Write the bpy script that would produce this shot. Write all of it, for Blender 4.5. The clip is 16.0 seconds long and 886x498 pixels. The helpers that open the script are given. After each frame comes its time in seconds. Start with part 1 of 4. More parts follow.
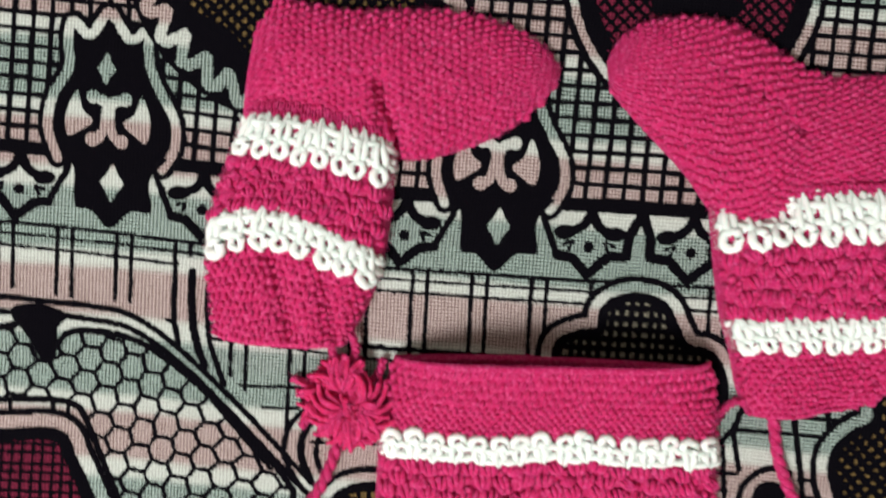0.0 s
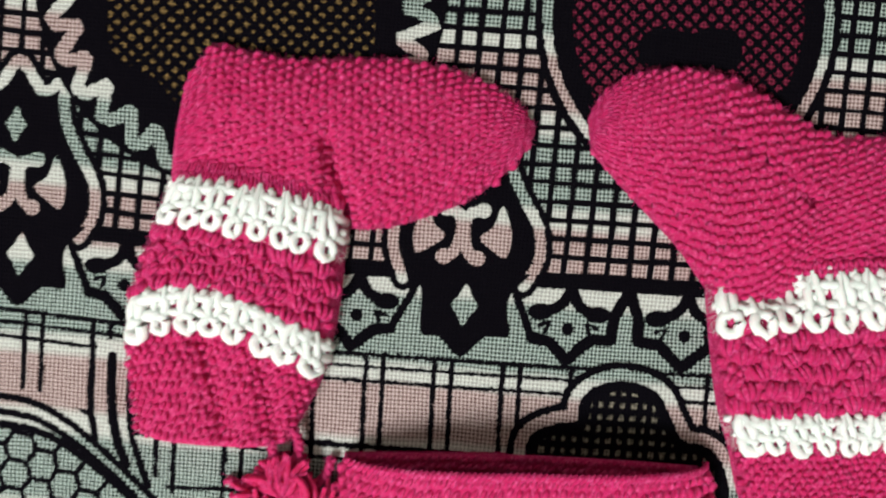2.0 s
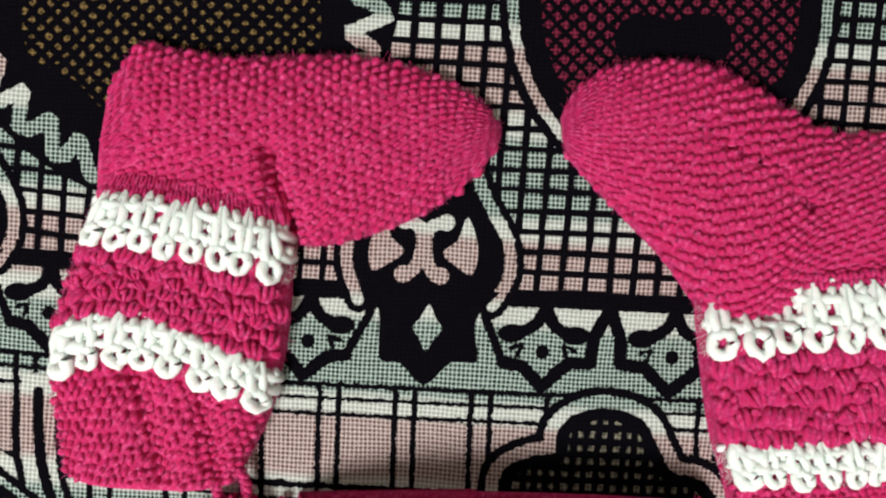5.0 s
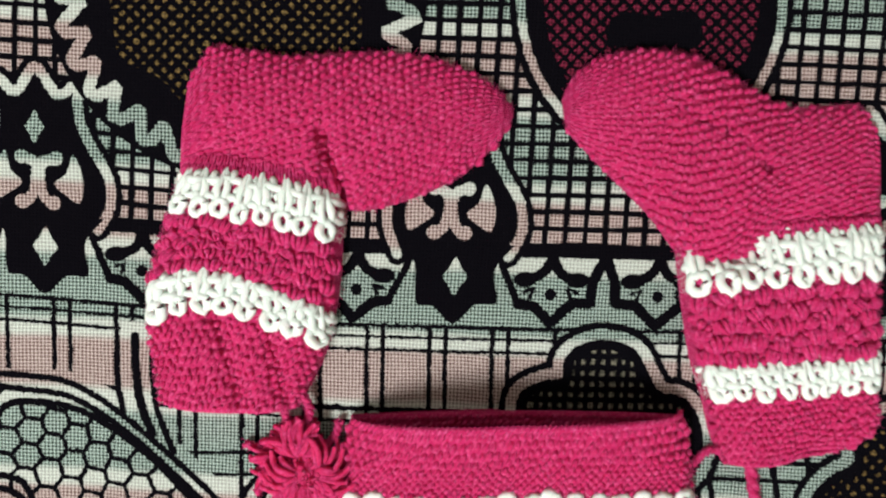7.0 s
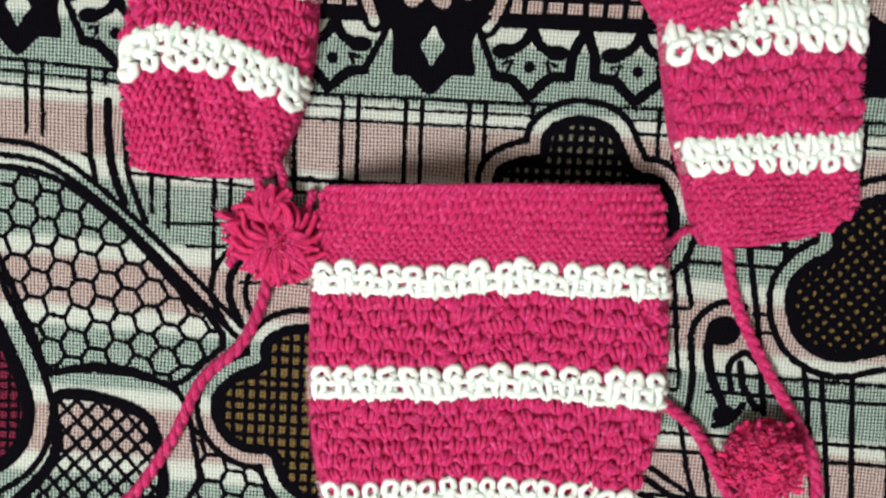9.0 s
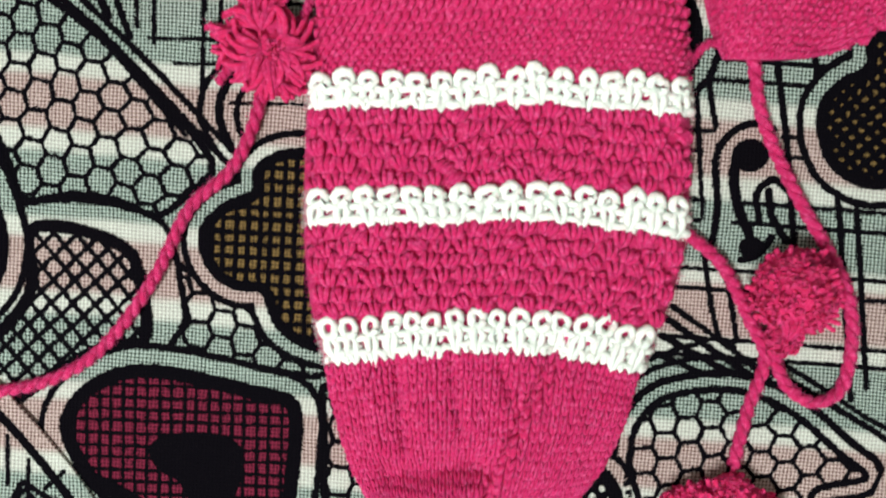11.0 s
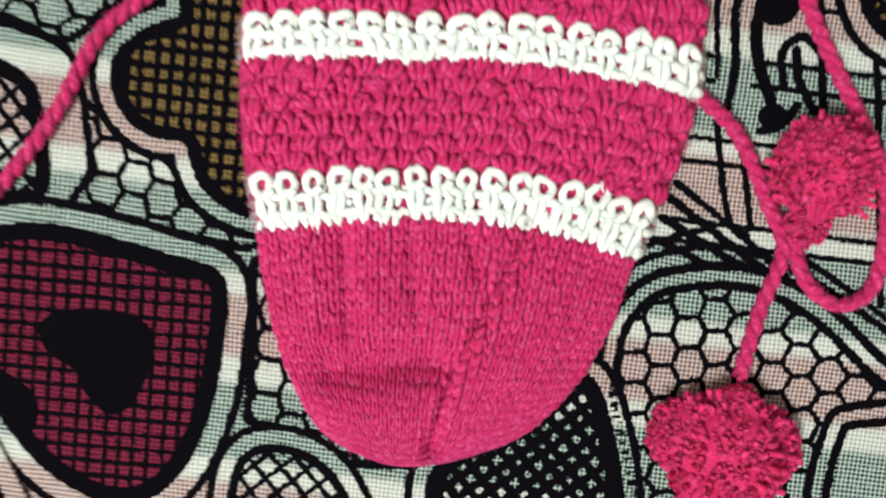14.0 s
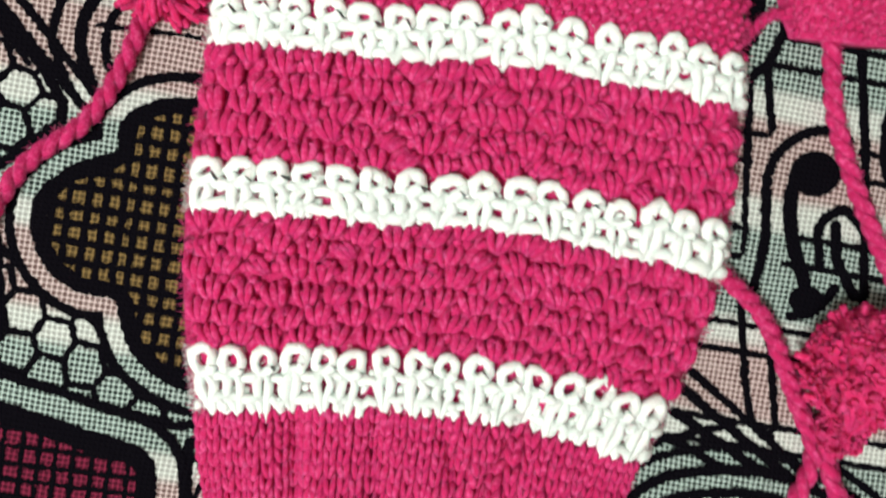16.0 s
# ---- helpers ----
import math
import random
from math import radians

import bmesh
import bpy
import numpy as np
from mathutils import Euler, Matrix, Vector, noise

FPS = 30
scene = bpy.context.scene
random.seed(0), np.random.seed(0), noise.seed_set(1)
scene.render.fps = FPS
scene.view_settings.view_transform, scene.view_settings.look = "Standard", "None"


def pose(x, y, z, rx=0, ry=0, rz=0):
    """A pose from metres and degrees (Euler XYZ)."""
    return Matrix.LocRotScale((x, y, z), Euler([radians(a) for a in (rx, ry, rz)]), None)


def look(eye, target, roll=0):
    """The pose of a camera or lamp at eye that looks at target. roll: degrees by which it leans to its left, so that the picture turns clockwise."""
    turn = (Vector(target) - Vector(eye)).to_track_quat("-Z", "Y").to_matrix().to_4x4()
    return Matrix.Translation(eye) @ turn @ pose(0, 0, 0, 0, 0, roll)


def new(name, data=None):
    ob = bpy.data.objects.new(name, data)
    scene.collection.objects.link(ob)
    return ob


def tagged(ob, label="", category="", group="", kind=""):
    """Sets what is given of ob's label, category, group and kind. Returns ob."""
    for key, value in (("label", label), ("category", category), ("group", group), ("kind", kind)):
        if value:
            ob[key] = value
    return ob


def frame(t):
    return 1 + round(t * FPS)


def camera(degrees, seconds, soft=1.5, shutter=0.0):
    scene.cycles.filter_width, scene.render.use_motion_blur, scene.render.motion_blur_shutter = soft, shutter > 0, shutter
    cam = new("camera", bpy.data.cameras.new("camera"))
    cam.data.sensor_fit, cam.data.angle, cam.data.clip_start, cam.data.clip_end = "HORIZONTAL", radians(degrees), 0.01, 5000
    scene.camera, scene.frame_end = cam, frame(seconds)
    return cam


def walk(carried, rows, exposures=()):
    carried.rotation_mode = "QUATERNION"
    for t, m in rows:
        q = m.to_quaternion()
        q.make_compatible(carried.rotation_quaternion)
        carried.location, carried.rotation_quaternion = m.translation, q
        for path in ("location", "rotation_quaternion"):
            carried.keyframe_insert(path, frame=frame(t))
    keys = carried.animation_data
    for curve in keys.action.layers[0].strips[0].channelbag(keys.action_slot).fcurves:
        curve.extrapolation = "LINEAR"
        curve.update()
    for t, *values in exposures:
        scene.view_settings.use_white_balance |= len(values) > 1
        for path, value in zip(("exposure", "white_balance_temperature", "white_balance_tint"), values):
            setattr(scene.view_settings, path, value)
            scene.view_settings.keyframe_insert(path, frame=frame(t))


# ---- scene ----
# ---- camera ----
cam = camera(61.4, 16.0, soft=2.3, shutter=0.6)
# seconds, metres, degrees
PATH = [
    (0, 0.0095, 0.0002, 0.3236, -4.07, 0.54, 0.08),
    (0.5, 0.0067, 0.0173, 0.3123, -3.73, 1.34, -1.13),
    (1, 0.0110, 0.0215, 0.3014, -3.34, 0.68, -0.02),
    (1.5, 0.0168, 0.0161, 0.2953, -2.80, 0.47, 0.55),
    (2, 0.0227, 0.0203, 0.2812, -2.45, 0.10, 0.30),
    (2.5, 0.0311, 0.0233, 0.2618, -2.78, -0.72, 0.06),
    (3, 0.0352, 0.0219, 0.2541, -3.12, -1.00, 0.02),
    (3.5, 0.0362, 0.0214, 0.2530, -3.28, -0.76, -0.34),
    (3.7, 0.0352, 0.0244, 0.2525, -3.15, -1.36, -0.77),
    (5.8, 0.0370, 0.0280, 0.2528, -3.18, 0.66, -0.82),
    (6, 0.0354, 0.0258, 0.2640, -5.10, 0.36, -1.01),
    (6.5, 0.0288, 0.0236, 0.2901, -4.57, 0.91, -1.56),
    (7, 0.0272, 0.0230, 0.3057, -4.58, 0.06, -2.06),
    (7.5, 0.0269, 0.0002, 0.3225, -4.40, -0.71, -1.51),
    (8, 0.0288, -0.0229, 0.3220, -5.47, -0.86, -0.91),
    (8.2, 0.0349, -0.0311, 0.3189, -6.33, 0.02, -0.75),
    (10.3, 0.0358, -0.1079, 0.3036, -4.48, 0.59, -0.95),
    (10.5, 0.0352, -0.1135, 0.3010, -5.03, 0.95, -1.07),
    (11, 0.0321, -0.1452, 0.2947, -4.26, 0.29, -0.77),
    (11.5, 0.0279, -0.1518, 0.2936, -3.88, 1.06, -0.60),
    (12, 0.0236, -0.1718, 0.2962, -4.52, 0.60, -0.06),
    (12.5, 0.0207, -0.1785, 0.2972, -5.00, 0.35, -0.52),
    (13, 0.0219, -0.1781, 0.2962, -4.82, 0.56, -0.67),
    (13.5, 0.0290, -0.1831, 0.2792, -3.66, 0.04, 0.04),
    (14, 0.0396, -0.1996, 0.2488, -3.79, -0.89, 2.04),
    (14.5, 0.0421, -0.2073, 0.2230, -2.53, -2.07, 2.16),
    (15, 0.0382, -0.1921, 0.2153, -1.47, -2.97, 2.40),
    (15.5, 0.0425, -0.1726, 0.2142, -1.65, -2.24, 3.24),
    (16, 0.0401, -0.1556, 0.2095, -1.96, -1.83, 4.89),
]
EXPOSURE = [(0.0, -0.03, 6500, 7), (3.5, -0.02, 6500, 9), (6.5, 0.0, 6500, 3), (10.5, 0.03, 6500, 2), (14.0, 0.04, 6500, 1), (16.0, -0.01, 6500, 3)]
walk(cam, [(t, pose(*row)) for t, *row in PATH], EXPOSURE)

# ---- world and light ----
world = bpy.data.worlds.new("world")
scene.world = world
world.use_nodes = True
world.node_tree.nodes["Background"].inputs[0].default_value = (0.9, 0.95, 1.0, 1)
world.node_tree.nodes["Background"].inputs[1].default_value = 0.02

lamp = new("ceiling_lamp_light", bpy.data.lights.new("ceiling_lamp_light", "AREA"))
lamp.data.shape, lamp.data.size, lamp.data.size_y = "RECTANGLE", 0.9, 0.35
lamp.data.energy, lamp.data.color = 50, (1.0, 0.97, 0.95)
lamp.matrix_world = look((-0.7, -0.9, 1.6), (0.0, -0.1, 0.0))


# ---- materials ----
def nodes_of(name):
    mat = bpy.data.materials.new(name)
    mat.use_nodes = True
    return mat, mat.node_tree.nodes, mat.node_tree.links, mat.node_tree.nodes["Principled BSDF"]


def math_node(nodes, links, op, a, b=None, c=None):
    n = nodes.new("ShaderNodeMath")
    n.operation = op
    for i, v in enumerate((a, b, c)):
        if v is None:
            continue
        if isinstance(v, (int, float)):
            n.inputs[i].default_value = v
        else:
            links.new(v, n.inputs[i])
    return n.outputs[0]


def mix_node(nodes, links, fac, a, b, blend="MIX"):
    n = nodes.new("ShaderNodeMix")
    n.data_type, n.blend_type = "RGBA", blend
    for sock, v in ((n.inputs[0], fac), (n.inputs[6], a), (n.inputs[7], b)):
        if isinstance(v, (int, float)):
            sock.default_value = v
        elif isinstance(v, tuple):
            sock.default_value = (*v, 1)
        else:
            links.new(v, sock)
    return n.outputs[2]


def noise_node(nodes, links, vec, scale, detail=3.0, rough=0.6):
    n = nodes.new("ShaderNodeTexNoise")
    n.inputs["Scale"].default_value, n.inputs["Detail"].default_value = scale, detail
    n.inputs["Roughness"].default_value = rough
    links.new(vec, n.inputs["Vector"])
    return n.outputs[0]


def bump_node(nodes, links, height, distance, strength, bsdf):
    n = nodes.new("ShaderNodeBump")
    n.inputs["Strength"].default_value, n.inputs["Distance"].default_value = strength, distance
    links.new(height, n.inputs["Height"])
    links.new(n.outputs[0], bsdf.inputs["Normal"])


WEAVE = 0.00152          # thread spacing of the sheet
TILT_OF_CLOTH = radians(-4.6)


def cloth_material(name, kind, ink=(0.012, 0.010, 0.014)):
    """The woven sheet. kind: 'ground' has the coloured weft bands, 'ink' one printed colour."""
    mat, nodes, links, bsdf = nodes_of(name)
    coord = nodes.new("ShaderNodeTexCoord").outputs["Object"]
    turn = nodes.new("ShaderNodeMapping")
    turn.inputs["Rotation"].default_value = (0, 0, -TILT_OF_CLOTH)
    links.new(coord, turn.inputs["Vector"])
    wob = nodes.new("ShaderNodeTexNoise")
    wob.inputs["Scale"].default_value = 14.0
    links.new(turn.outputs[0], wob.inputs["Vector"])
    warp = nodes.new("ShaderNodeVectorMath")
    warp.operation = "MULTIPLY_ADD"
    links.new(wob.outputs["Color"], warp.inputs[0])
    warp.inputs[1].default_value = (0.006, 0.006, 0)
    links.new(turn.outputs[0], warp.inputs[2])
    sep = nodes.new("ShaderNodeSeparateXYZ")
    links.new(warp.outputs[0], sep.inputs[0])
    k = 2 * math.pi / WEAVE
    sx = math_node(nodes, links, "SINE", math_node(nodes, links, "MULTIPLY", sep.outputs[0], k))
    sy = math_node(nodes, links, "SINE", math_node(nodes, links, "MULTIPLY", sep.outputs[1], k))
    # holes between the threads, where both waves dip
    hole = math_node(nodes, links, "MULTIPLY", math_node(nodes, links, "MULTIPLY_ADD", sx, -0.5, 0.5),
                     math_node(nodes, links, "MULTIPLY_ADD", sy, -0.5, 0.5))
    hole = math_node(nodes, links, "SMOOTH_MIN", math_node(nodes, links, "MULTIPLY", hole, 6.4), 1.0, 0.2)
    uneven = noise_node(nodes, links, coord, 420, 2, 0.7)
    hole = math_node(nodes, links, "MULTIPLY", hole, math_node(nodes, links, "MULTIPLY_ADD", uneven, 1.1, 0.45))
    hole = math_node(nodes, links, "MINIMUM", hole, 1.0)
    over = math_node(nodes, links, "MAXIMUM", sx, sy)
    fine = noise_node(nodes, links, coord, 900, 2)
    broad = noise_node(nodes, links, coord, 26, 3)
    if kind == "ground":
        band = nodes.new("ShaderNodeValToRGB")
        period = 0.064
        pos = math_node(nodes, links, "FRACT", math_node(nodes, links, "MULTIPLY_ADD", sep.outputs[1], 1 / period, 20 - 0.084))
        links.new(pos, band.inputs[0])
        ramp = band.color_ramp
        ramp.interpolation = "EASE"
        pink, white, mint = (0.70, 0.58, 0.56), (0.77, 0.82, 0.775), (0.52, 0.655, 0.60)
        stops = [(0.0, pink), (0.27, pink), (0.33, white), (0.39, white), (0.45, mint), (0.60, mint), (0.72, (0.53, 0.655, 0.605)), (0.80, mint),
                 (0.86, white), (0.93, white), (1.0, pink)]
        # a second, darker colour for each band fills the gaps between the threads
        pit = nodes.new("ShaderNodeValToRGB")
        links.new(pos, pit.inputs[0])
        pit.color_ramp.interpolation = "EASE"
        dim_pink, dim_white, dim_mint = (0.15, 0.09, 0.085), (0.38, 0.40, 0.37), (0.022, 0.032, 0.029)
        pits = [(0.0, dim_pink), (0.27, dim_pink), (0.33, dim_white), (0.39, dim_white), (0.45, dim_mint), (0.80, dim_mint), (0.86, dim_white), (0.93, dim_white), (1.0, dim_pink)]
        for table, rows_of in ((ramp, stops), (pit.color_ramp, pits)):
            while len(table.elements) < len(rows_of):
                table.elements.new(0.5)
            for el, (p, c) in zip(table.elements, rows_of):
                el.position, el.color = p, (*c, 1)
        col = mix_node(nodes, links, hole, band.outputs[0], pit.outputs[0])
        col = mix_node(nodes, links, math_node(nodes, links, "MULTIPLY", broad, 0.45), col, (0.60, 0.58, 0.56), "MULTIPLY")
    else:
        speck = math_node(nodes, links, "MULTIPLY", math_node(nodes, links, "POWER", fine, 3.0), 0.5)
        lighter = tuple(min(1.0, c * 2.2 + 0.002) for c in ink)
        col = mix_node(nodes, links, speck, ink, lighter)
        col = mix_node(nodes, links, math_node(nodes, links, "MULTIPLY", hole, 0.75), col, (0.004, 0.0035, 0.005))
    links.new(col, bsdf.inputs["Base Color"])
    bsdf.inputs["Roughness"].default_value = 0.88
    bsdf.inputs["Specular IOR Level"].default_value = 0.05 if kind == "ground" else 0.0
    height = math_node(nodes, links, "MULTIPLY_ADD", fine, 0.25, math_node(nodes, links, "MULTIPLY_ADD", over, 0.5, 0.5))
    bump_node(nodes, links, height, 0.0004, 0.6, bsdf)
    return mat


def yarn_material(name, colour, dark, pale, uneven=0.42, scatter=0.4, relief=0.4):
    """Soft acrylic wool: twisted plies, fuzz, uneven dye, and fibre highlights painted in as pale flecks."""
    mat, nodes, links, bsdf = nodes_of(name)
    coord = nodes.new("ShaderNodeTexCoord").outputs["Object"]
    geo = nodes.new("ShaderNodeNewGeometry")
    fuzz = noise_node(nodes, links, coord, 1300, 3, 0.7)
    blotch = noise_node(nodes, links, coord, 60, 3)
    fibre = nodes.new("ShaderNodeTexWave")
    fibre.wave_type, fibre.bands_direction = "BANDS", "DIAGONAL"
    fibre.inputs["Scale"].default_value, fibre.inputs["Distortion"].default_value = 760, 9.0
    fibre.inputs["Detail"].default_value = 2.0
    links.new(coord, fibre.inputs["Vector"])
    col = mix_node(nodes, links, math_node(nodes, links, "MULTIPLY", fibre.outputs[1], 0.4), colour, dark)
    # painted glints: noise flecks of the pale colour imitate highlights on the fibres
    glint = nodes.new("ShaderNodeMapRange")
    links.new(noise_node(nodes, links, coord, 620, 3, 0.7), glint.inputs[0])
    for i, v in ((1, 0.50), (2, 0.64), (3, 0.0), (4, 0.70)):
        glint.inputs[i].default_value = v
    col = mix_node(nodes, links, glint.outputs[0], col, pale)
    col = mix_node(nodes, links, math_node(nodes, links, "MULTIPLY", blotch, 0.35), col, dark)
    col = mix_node(nodes, links, math_node(nodes, links, "MULTIPLY", geo.outputs["Random Per Island"], uneven), col, dark)
    links.new(col, bsdf.inputs["Base Color"])
    bsdf.inputs["Roughness"].default_value = 0.62
    bsdf.inputs["Specular IOR Level"].default_value = 0.12
    bsdf.inputs["Sheen Weight"].default_value = 0.03
    bsdf.inputs["Subsurface Weight"].default_value = scatter
    bsdf.inputs["Subsurface Radius"].default_value = (1.0, 0.6, 0.7)
    bsdf.inputs["Subsurface Scale"].default_value = 0.003
    bsdf.inputs["Sheen Roughness"].default_value = 0.5
    height = math_node(nodes, links, "MULTIPLY_ADD", fuzz, 0.6, fibre.outputs[1])
    bump_node(nodes, links, height, 0.0006, relief, bsdf)
    return mat


def plain_material(name, colour, rough):
    mat, nodes, links, bsdf = nodes_of(name)
    coord = nodes.new("ShaderNodeTexCoord").outputs["Object"]
    n = noise_node(nodes, links, coord, 3, 5)
    links.new(mix_node(nodes, links, math_node(nodes, links, "MULTIPLY", n, 0.3), colour, tuple(c * 0.7 for c in colour)), bsdf.inputs["Base Color"])
    bsdf.inputs["Roughness"].default_value = rough
    bump_node(nodes, links, noise_node(nodes, links, coord, 60, 4), 0.002, 0.3, bsdf)
    return mat


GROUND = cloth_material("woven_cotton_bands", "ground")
NAVY = cloth_material("navy_black_ink", "ink", (0.0032, 0.0028, 0.0046))
MAROON = cloth_material("maroon_ink", "ink", (0.20, 0.021, 0.052))
OCHRE = cloth_material("ochre_ink", "ink", (0.22, 0.145, 0.055))
KHAKI = cloth_material("khaki_ink", "ink", (0.27, 0.25, 0.19))
PINK = yarn_material("raspberry_wool", (0.63, 0.023, 0.155), (0.42, 0.010, 0.086), (0.88, 0.14, 0.38), 0.25)
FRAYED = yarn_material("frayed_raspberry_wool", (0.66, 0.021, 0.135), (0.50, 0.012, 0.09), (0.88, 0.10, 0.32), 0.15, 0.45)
WHITE = yarn_material("white_wool", (0.93, 0.95, 0.92), (0.84, 0.87, 0.83), (0.97, 0.98, 0.97), 0.15, 0.4, 0.3)
PLASTER = plain_material("painted_plaster", (0.62, 0.60, 0.55), 0.8)
TICKING = plain_material("mattress_ticking", (0.5, 0.48, 0.45), 0.9)
FLOOR = plain_material("cement_floor", (0.30, 0.28, 0.26), 0.6)


# ---- mesh helpers (shapes in millimetres) ----
MM = 0.001


def mesh_part(name, verts, faces, material, parent=None, label="", smooth=True):
    me = bpy.data.meshes.new(name)
    me.from_pydata([tuple(v) for v in np.asarray(verts, float) * MM], [], faces)
    me.materials.append(material)
    if smooth:
        me.polygons.foreach_set("use_smooth", np.ones(len(me.polygons), bool))
    me.update()
    ob = new(name, me)
    ob.parent = parent
    if label:
        ob["label"] = label
    return ob


def thing(name, label, category, group="", kind=""):
    ob = new(name)
    ob.empty_display_size = 0.02
    return tagged(ob, label, category, group, kind)


def spline(points, n, closed=False):
    """Catmull-Rom through a few control points, n samples a span."""
    p = np.asarray(points, float)
    if closed:
        p = np.vstack([p[-1], p, p[0], p[1]])
    else:
        p = np.vstack([2 * p[0] - p[1], p, 2 * p[-1] - p[-2]])
    out = []
    for i in range(1, len(p) - 2):
        a, b, c, d = p[i - 1], p[i], p[i + 1], p[i + 2]
        for s in np.arange(n) / n:
            out.append(0.5 * (2 * b + (c - a) * s + (2 * a - 5 * b + 4 * c - d) * s ** 2 + (3 * b - a - 3 * c + d) * s ** 3))
    if not closed:
        out.append(p[-2])
    return np.array(out)


def sweep(paths, radii, sides=6):
    """Tubes along paths (k x m x 3) with radii (m) or (k x m): verts and faces, ends closed to a point by small radii."""
    paths = np.asarray(paths, float)
    k, m, _ = paths.shape
    rad = np.broadcast_to(np.asarray(radii, float), (k, m))
    tan = np.gradient(paths, axis=1)
    tan /= np.linalg.norm(tan, axis=2, keepdims=True) + 1e-9
    up = np.broadcast_to([0.0, 0.0, 1.0], tan.shape).copy()
    steep = abs(tan[..., 2]) > 0.92
    up[steep] = [1.0, 0.0, 0.0]
    side = np.cross(tan, up)
    side /= np.linalg.norm(side, axis=2, keepdims=True) + 1e-9
    nor = np.cross(side, tan)
    ang = np.arange(sides) * 2 * math.pi / sides
    ring = side[:, :, None] * np.cos(ang)[None, None, :, None] + nor[:, :, None] * np.sin(ang)[None, None, :, None]
    verts = (paths[:, :, None] + ring * rad[:, :, None, None]).reshape(-1, 3)
    j, s = np.meshgrid(np.arange(m - 1), np.arange(sides), indexing="ij")
    s2 = (s + 1) % sides
    one = np.stack([j * sides + s, (j + 1) * sides + s, (j + 1) * sides + s2, j * sides + s2], -1).reshape(-1, 4)
    faces = (one[None] + (np.arange(k) * m * sides)[:, None, None]).reshape(-1, 4)
    return verts, faces.tolist()


def joined(pieces):
    verts, faces, base = [], [], 0
    for v, f in pieces:
        verts.append(np.asarray(v, float))
        faces += [tuple(i + base for i in q) for q in f]
        base += len(v)
    return np.vstack(verts), faces


# ---- room shell ----
def slab(name, lo, hi, material, kind="structure", label="", category=""):
    bm = bmesh.new()
    bmesh.ops.create_cube(bm, size=1)
    for v in bm.verts:
        v.co = Vector([(lo[i] + hi[i]) / 2 + v.co[i] * (hi[i] - lo[i]) for i in range(3)])
    bmesh.ops.bevel(bm, geom=list(bm.edges), offset=0.004, segments=2, affect="EDGES", profile=0.7)
    me = bpy.data.meshes.new(name)
    bm.to_mesh(me)
    bm.free()
    me.materials.append(material)
    return tagged(new(name, me), label, category, "", kind)


slab("floor", (-1.6, -1.8, -0.56), (1.7, 1.7, -0.46), FLOOR, label="plain grey cement floor of the room", category="floor")
slab("ceiling", (-1.6, -1.8, 2.0), (1.7, 1.7, 2.1), PLASTER, label="plain off-white painted ceiling", category="ceiling")
slab("wall_north", (-1.6, 1.7, -0.46), (1.7, 1.8, 2.0), PLASTER, label="plain off-white painted wall", category="wall")
slab("wall_south", (-1.6, -1.9, -0.46), (1.7, -1.8, 2.0), PLASTER, label="plain off-white painted wall", category="wall")
slab("wall_west", (-1.7, -1.9, -0.46), (-1.6, 1.8, 2.0), PLASTER, label="plain off-white painted wall", category="wall")
slab("wall_east", (1.7, -1.9, -0.46), (1.8, 1.8, 2.0), PLASTER, label="plain off-white painted wall", category="wall")
slab("mattress", (-0.78, -1.0, -0.46), (0.85, 0.88, -0.004), TICKING, kind="", label="plain pale mattress under the printed bedsheet", category="mattress")


# ---- printed bedsheet ----
from mathutils.geometry import tessellate_polygon as mathutils_tess

bedsheet = thing("bedsheet", "woven cotton bedsheet, pink and mint bands, bold black print", "bedsheet")
SHEET = [(-800, -1020), (870, -1020), (870, 900), (-800, 900)]
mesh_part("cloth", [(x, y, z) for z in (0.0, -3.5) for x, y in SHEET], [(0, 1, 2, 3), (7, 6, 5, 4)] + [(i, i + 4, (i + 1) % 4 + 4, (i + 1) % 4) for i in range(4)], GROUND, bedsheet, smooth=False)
LEVEL = 0.05                      # each printed layer lies this far above the last
INKED = {}                        # (part, material name) -> list of (verts, faces)
NOISE = np.random.default_rng(3)


def put(part, mat, verts, faces):
    """Adds a piece of print; '#n' after the part's name keeps repeats apart. A hair of unevenness keeps pieces out of one plane."""
    verts = np.array(verts, float)
    verts[:, 2] += NOISE.uniform(0, 0.03, len(verts))
    INKED.setdefault(part, []).append((verts, faces, mat))


def lay_print(parent):
    for key, pieces in INKED.items():
        verts, faces = joined([(v, f) for v, f, m in pieces])
        mats = []
        slots = []
        for v, f, m in pieces:
            if m not in mats:
                mats.append(m)
            slots += [mats.index(m)] * len(f)
        ob = mesh_part(key.split("#")[0], verts, faces, mats[0], parent, smooth=False)
        for m in mats[1:]:
            ob.data.materials.append(m)
        if key in ("cell_net_print", "check_print"):
            ob["kind"] = "stuff"
        ob.data.polygons.foreach_set("material_index", np.array(slots, dtype=np.int32))
    INKED.clear()


def fill(part, pts, mat, level, base=0.0):
    pts = np.asarray(pts, float)
    tris = mathutils_tess([[Vector((*p, 0)) for p in pts]])
    put(part, mat, [(x, y, base + LEVEL * level) for x, y in pts], [tuple(t) for t in tris])


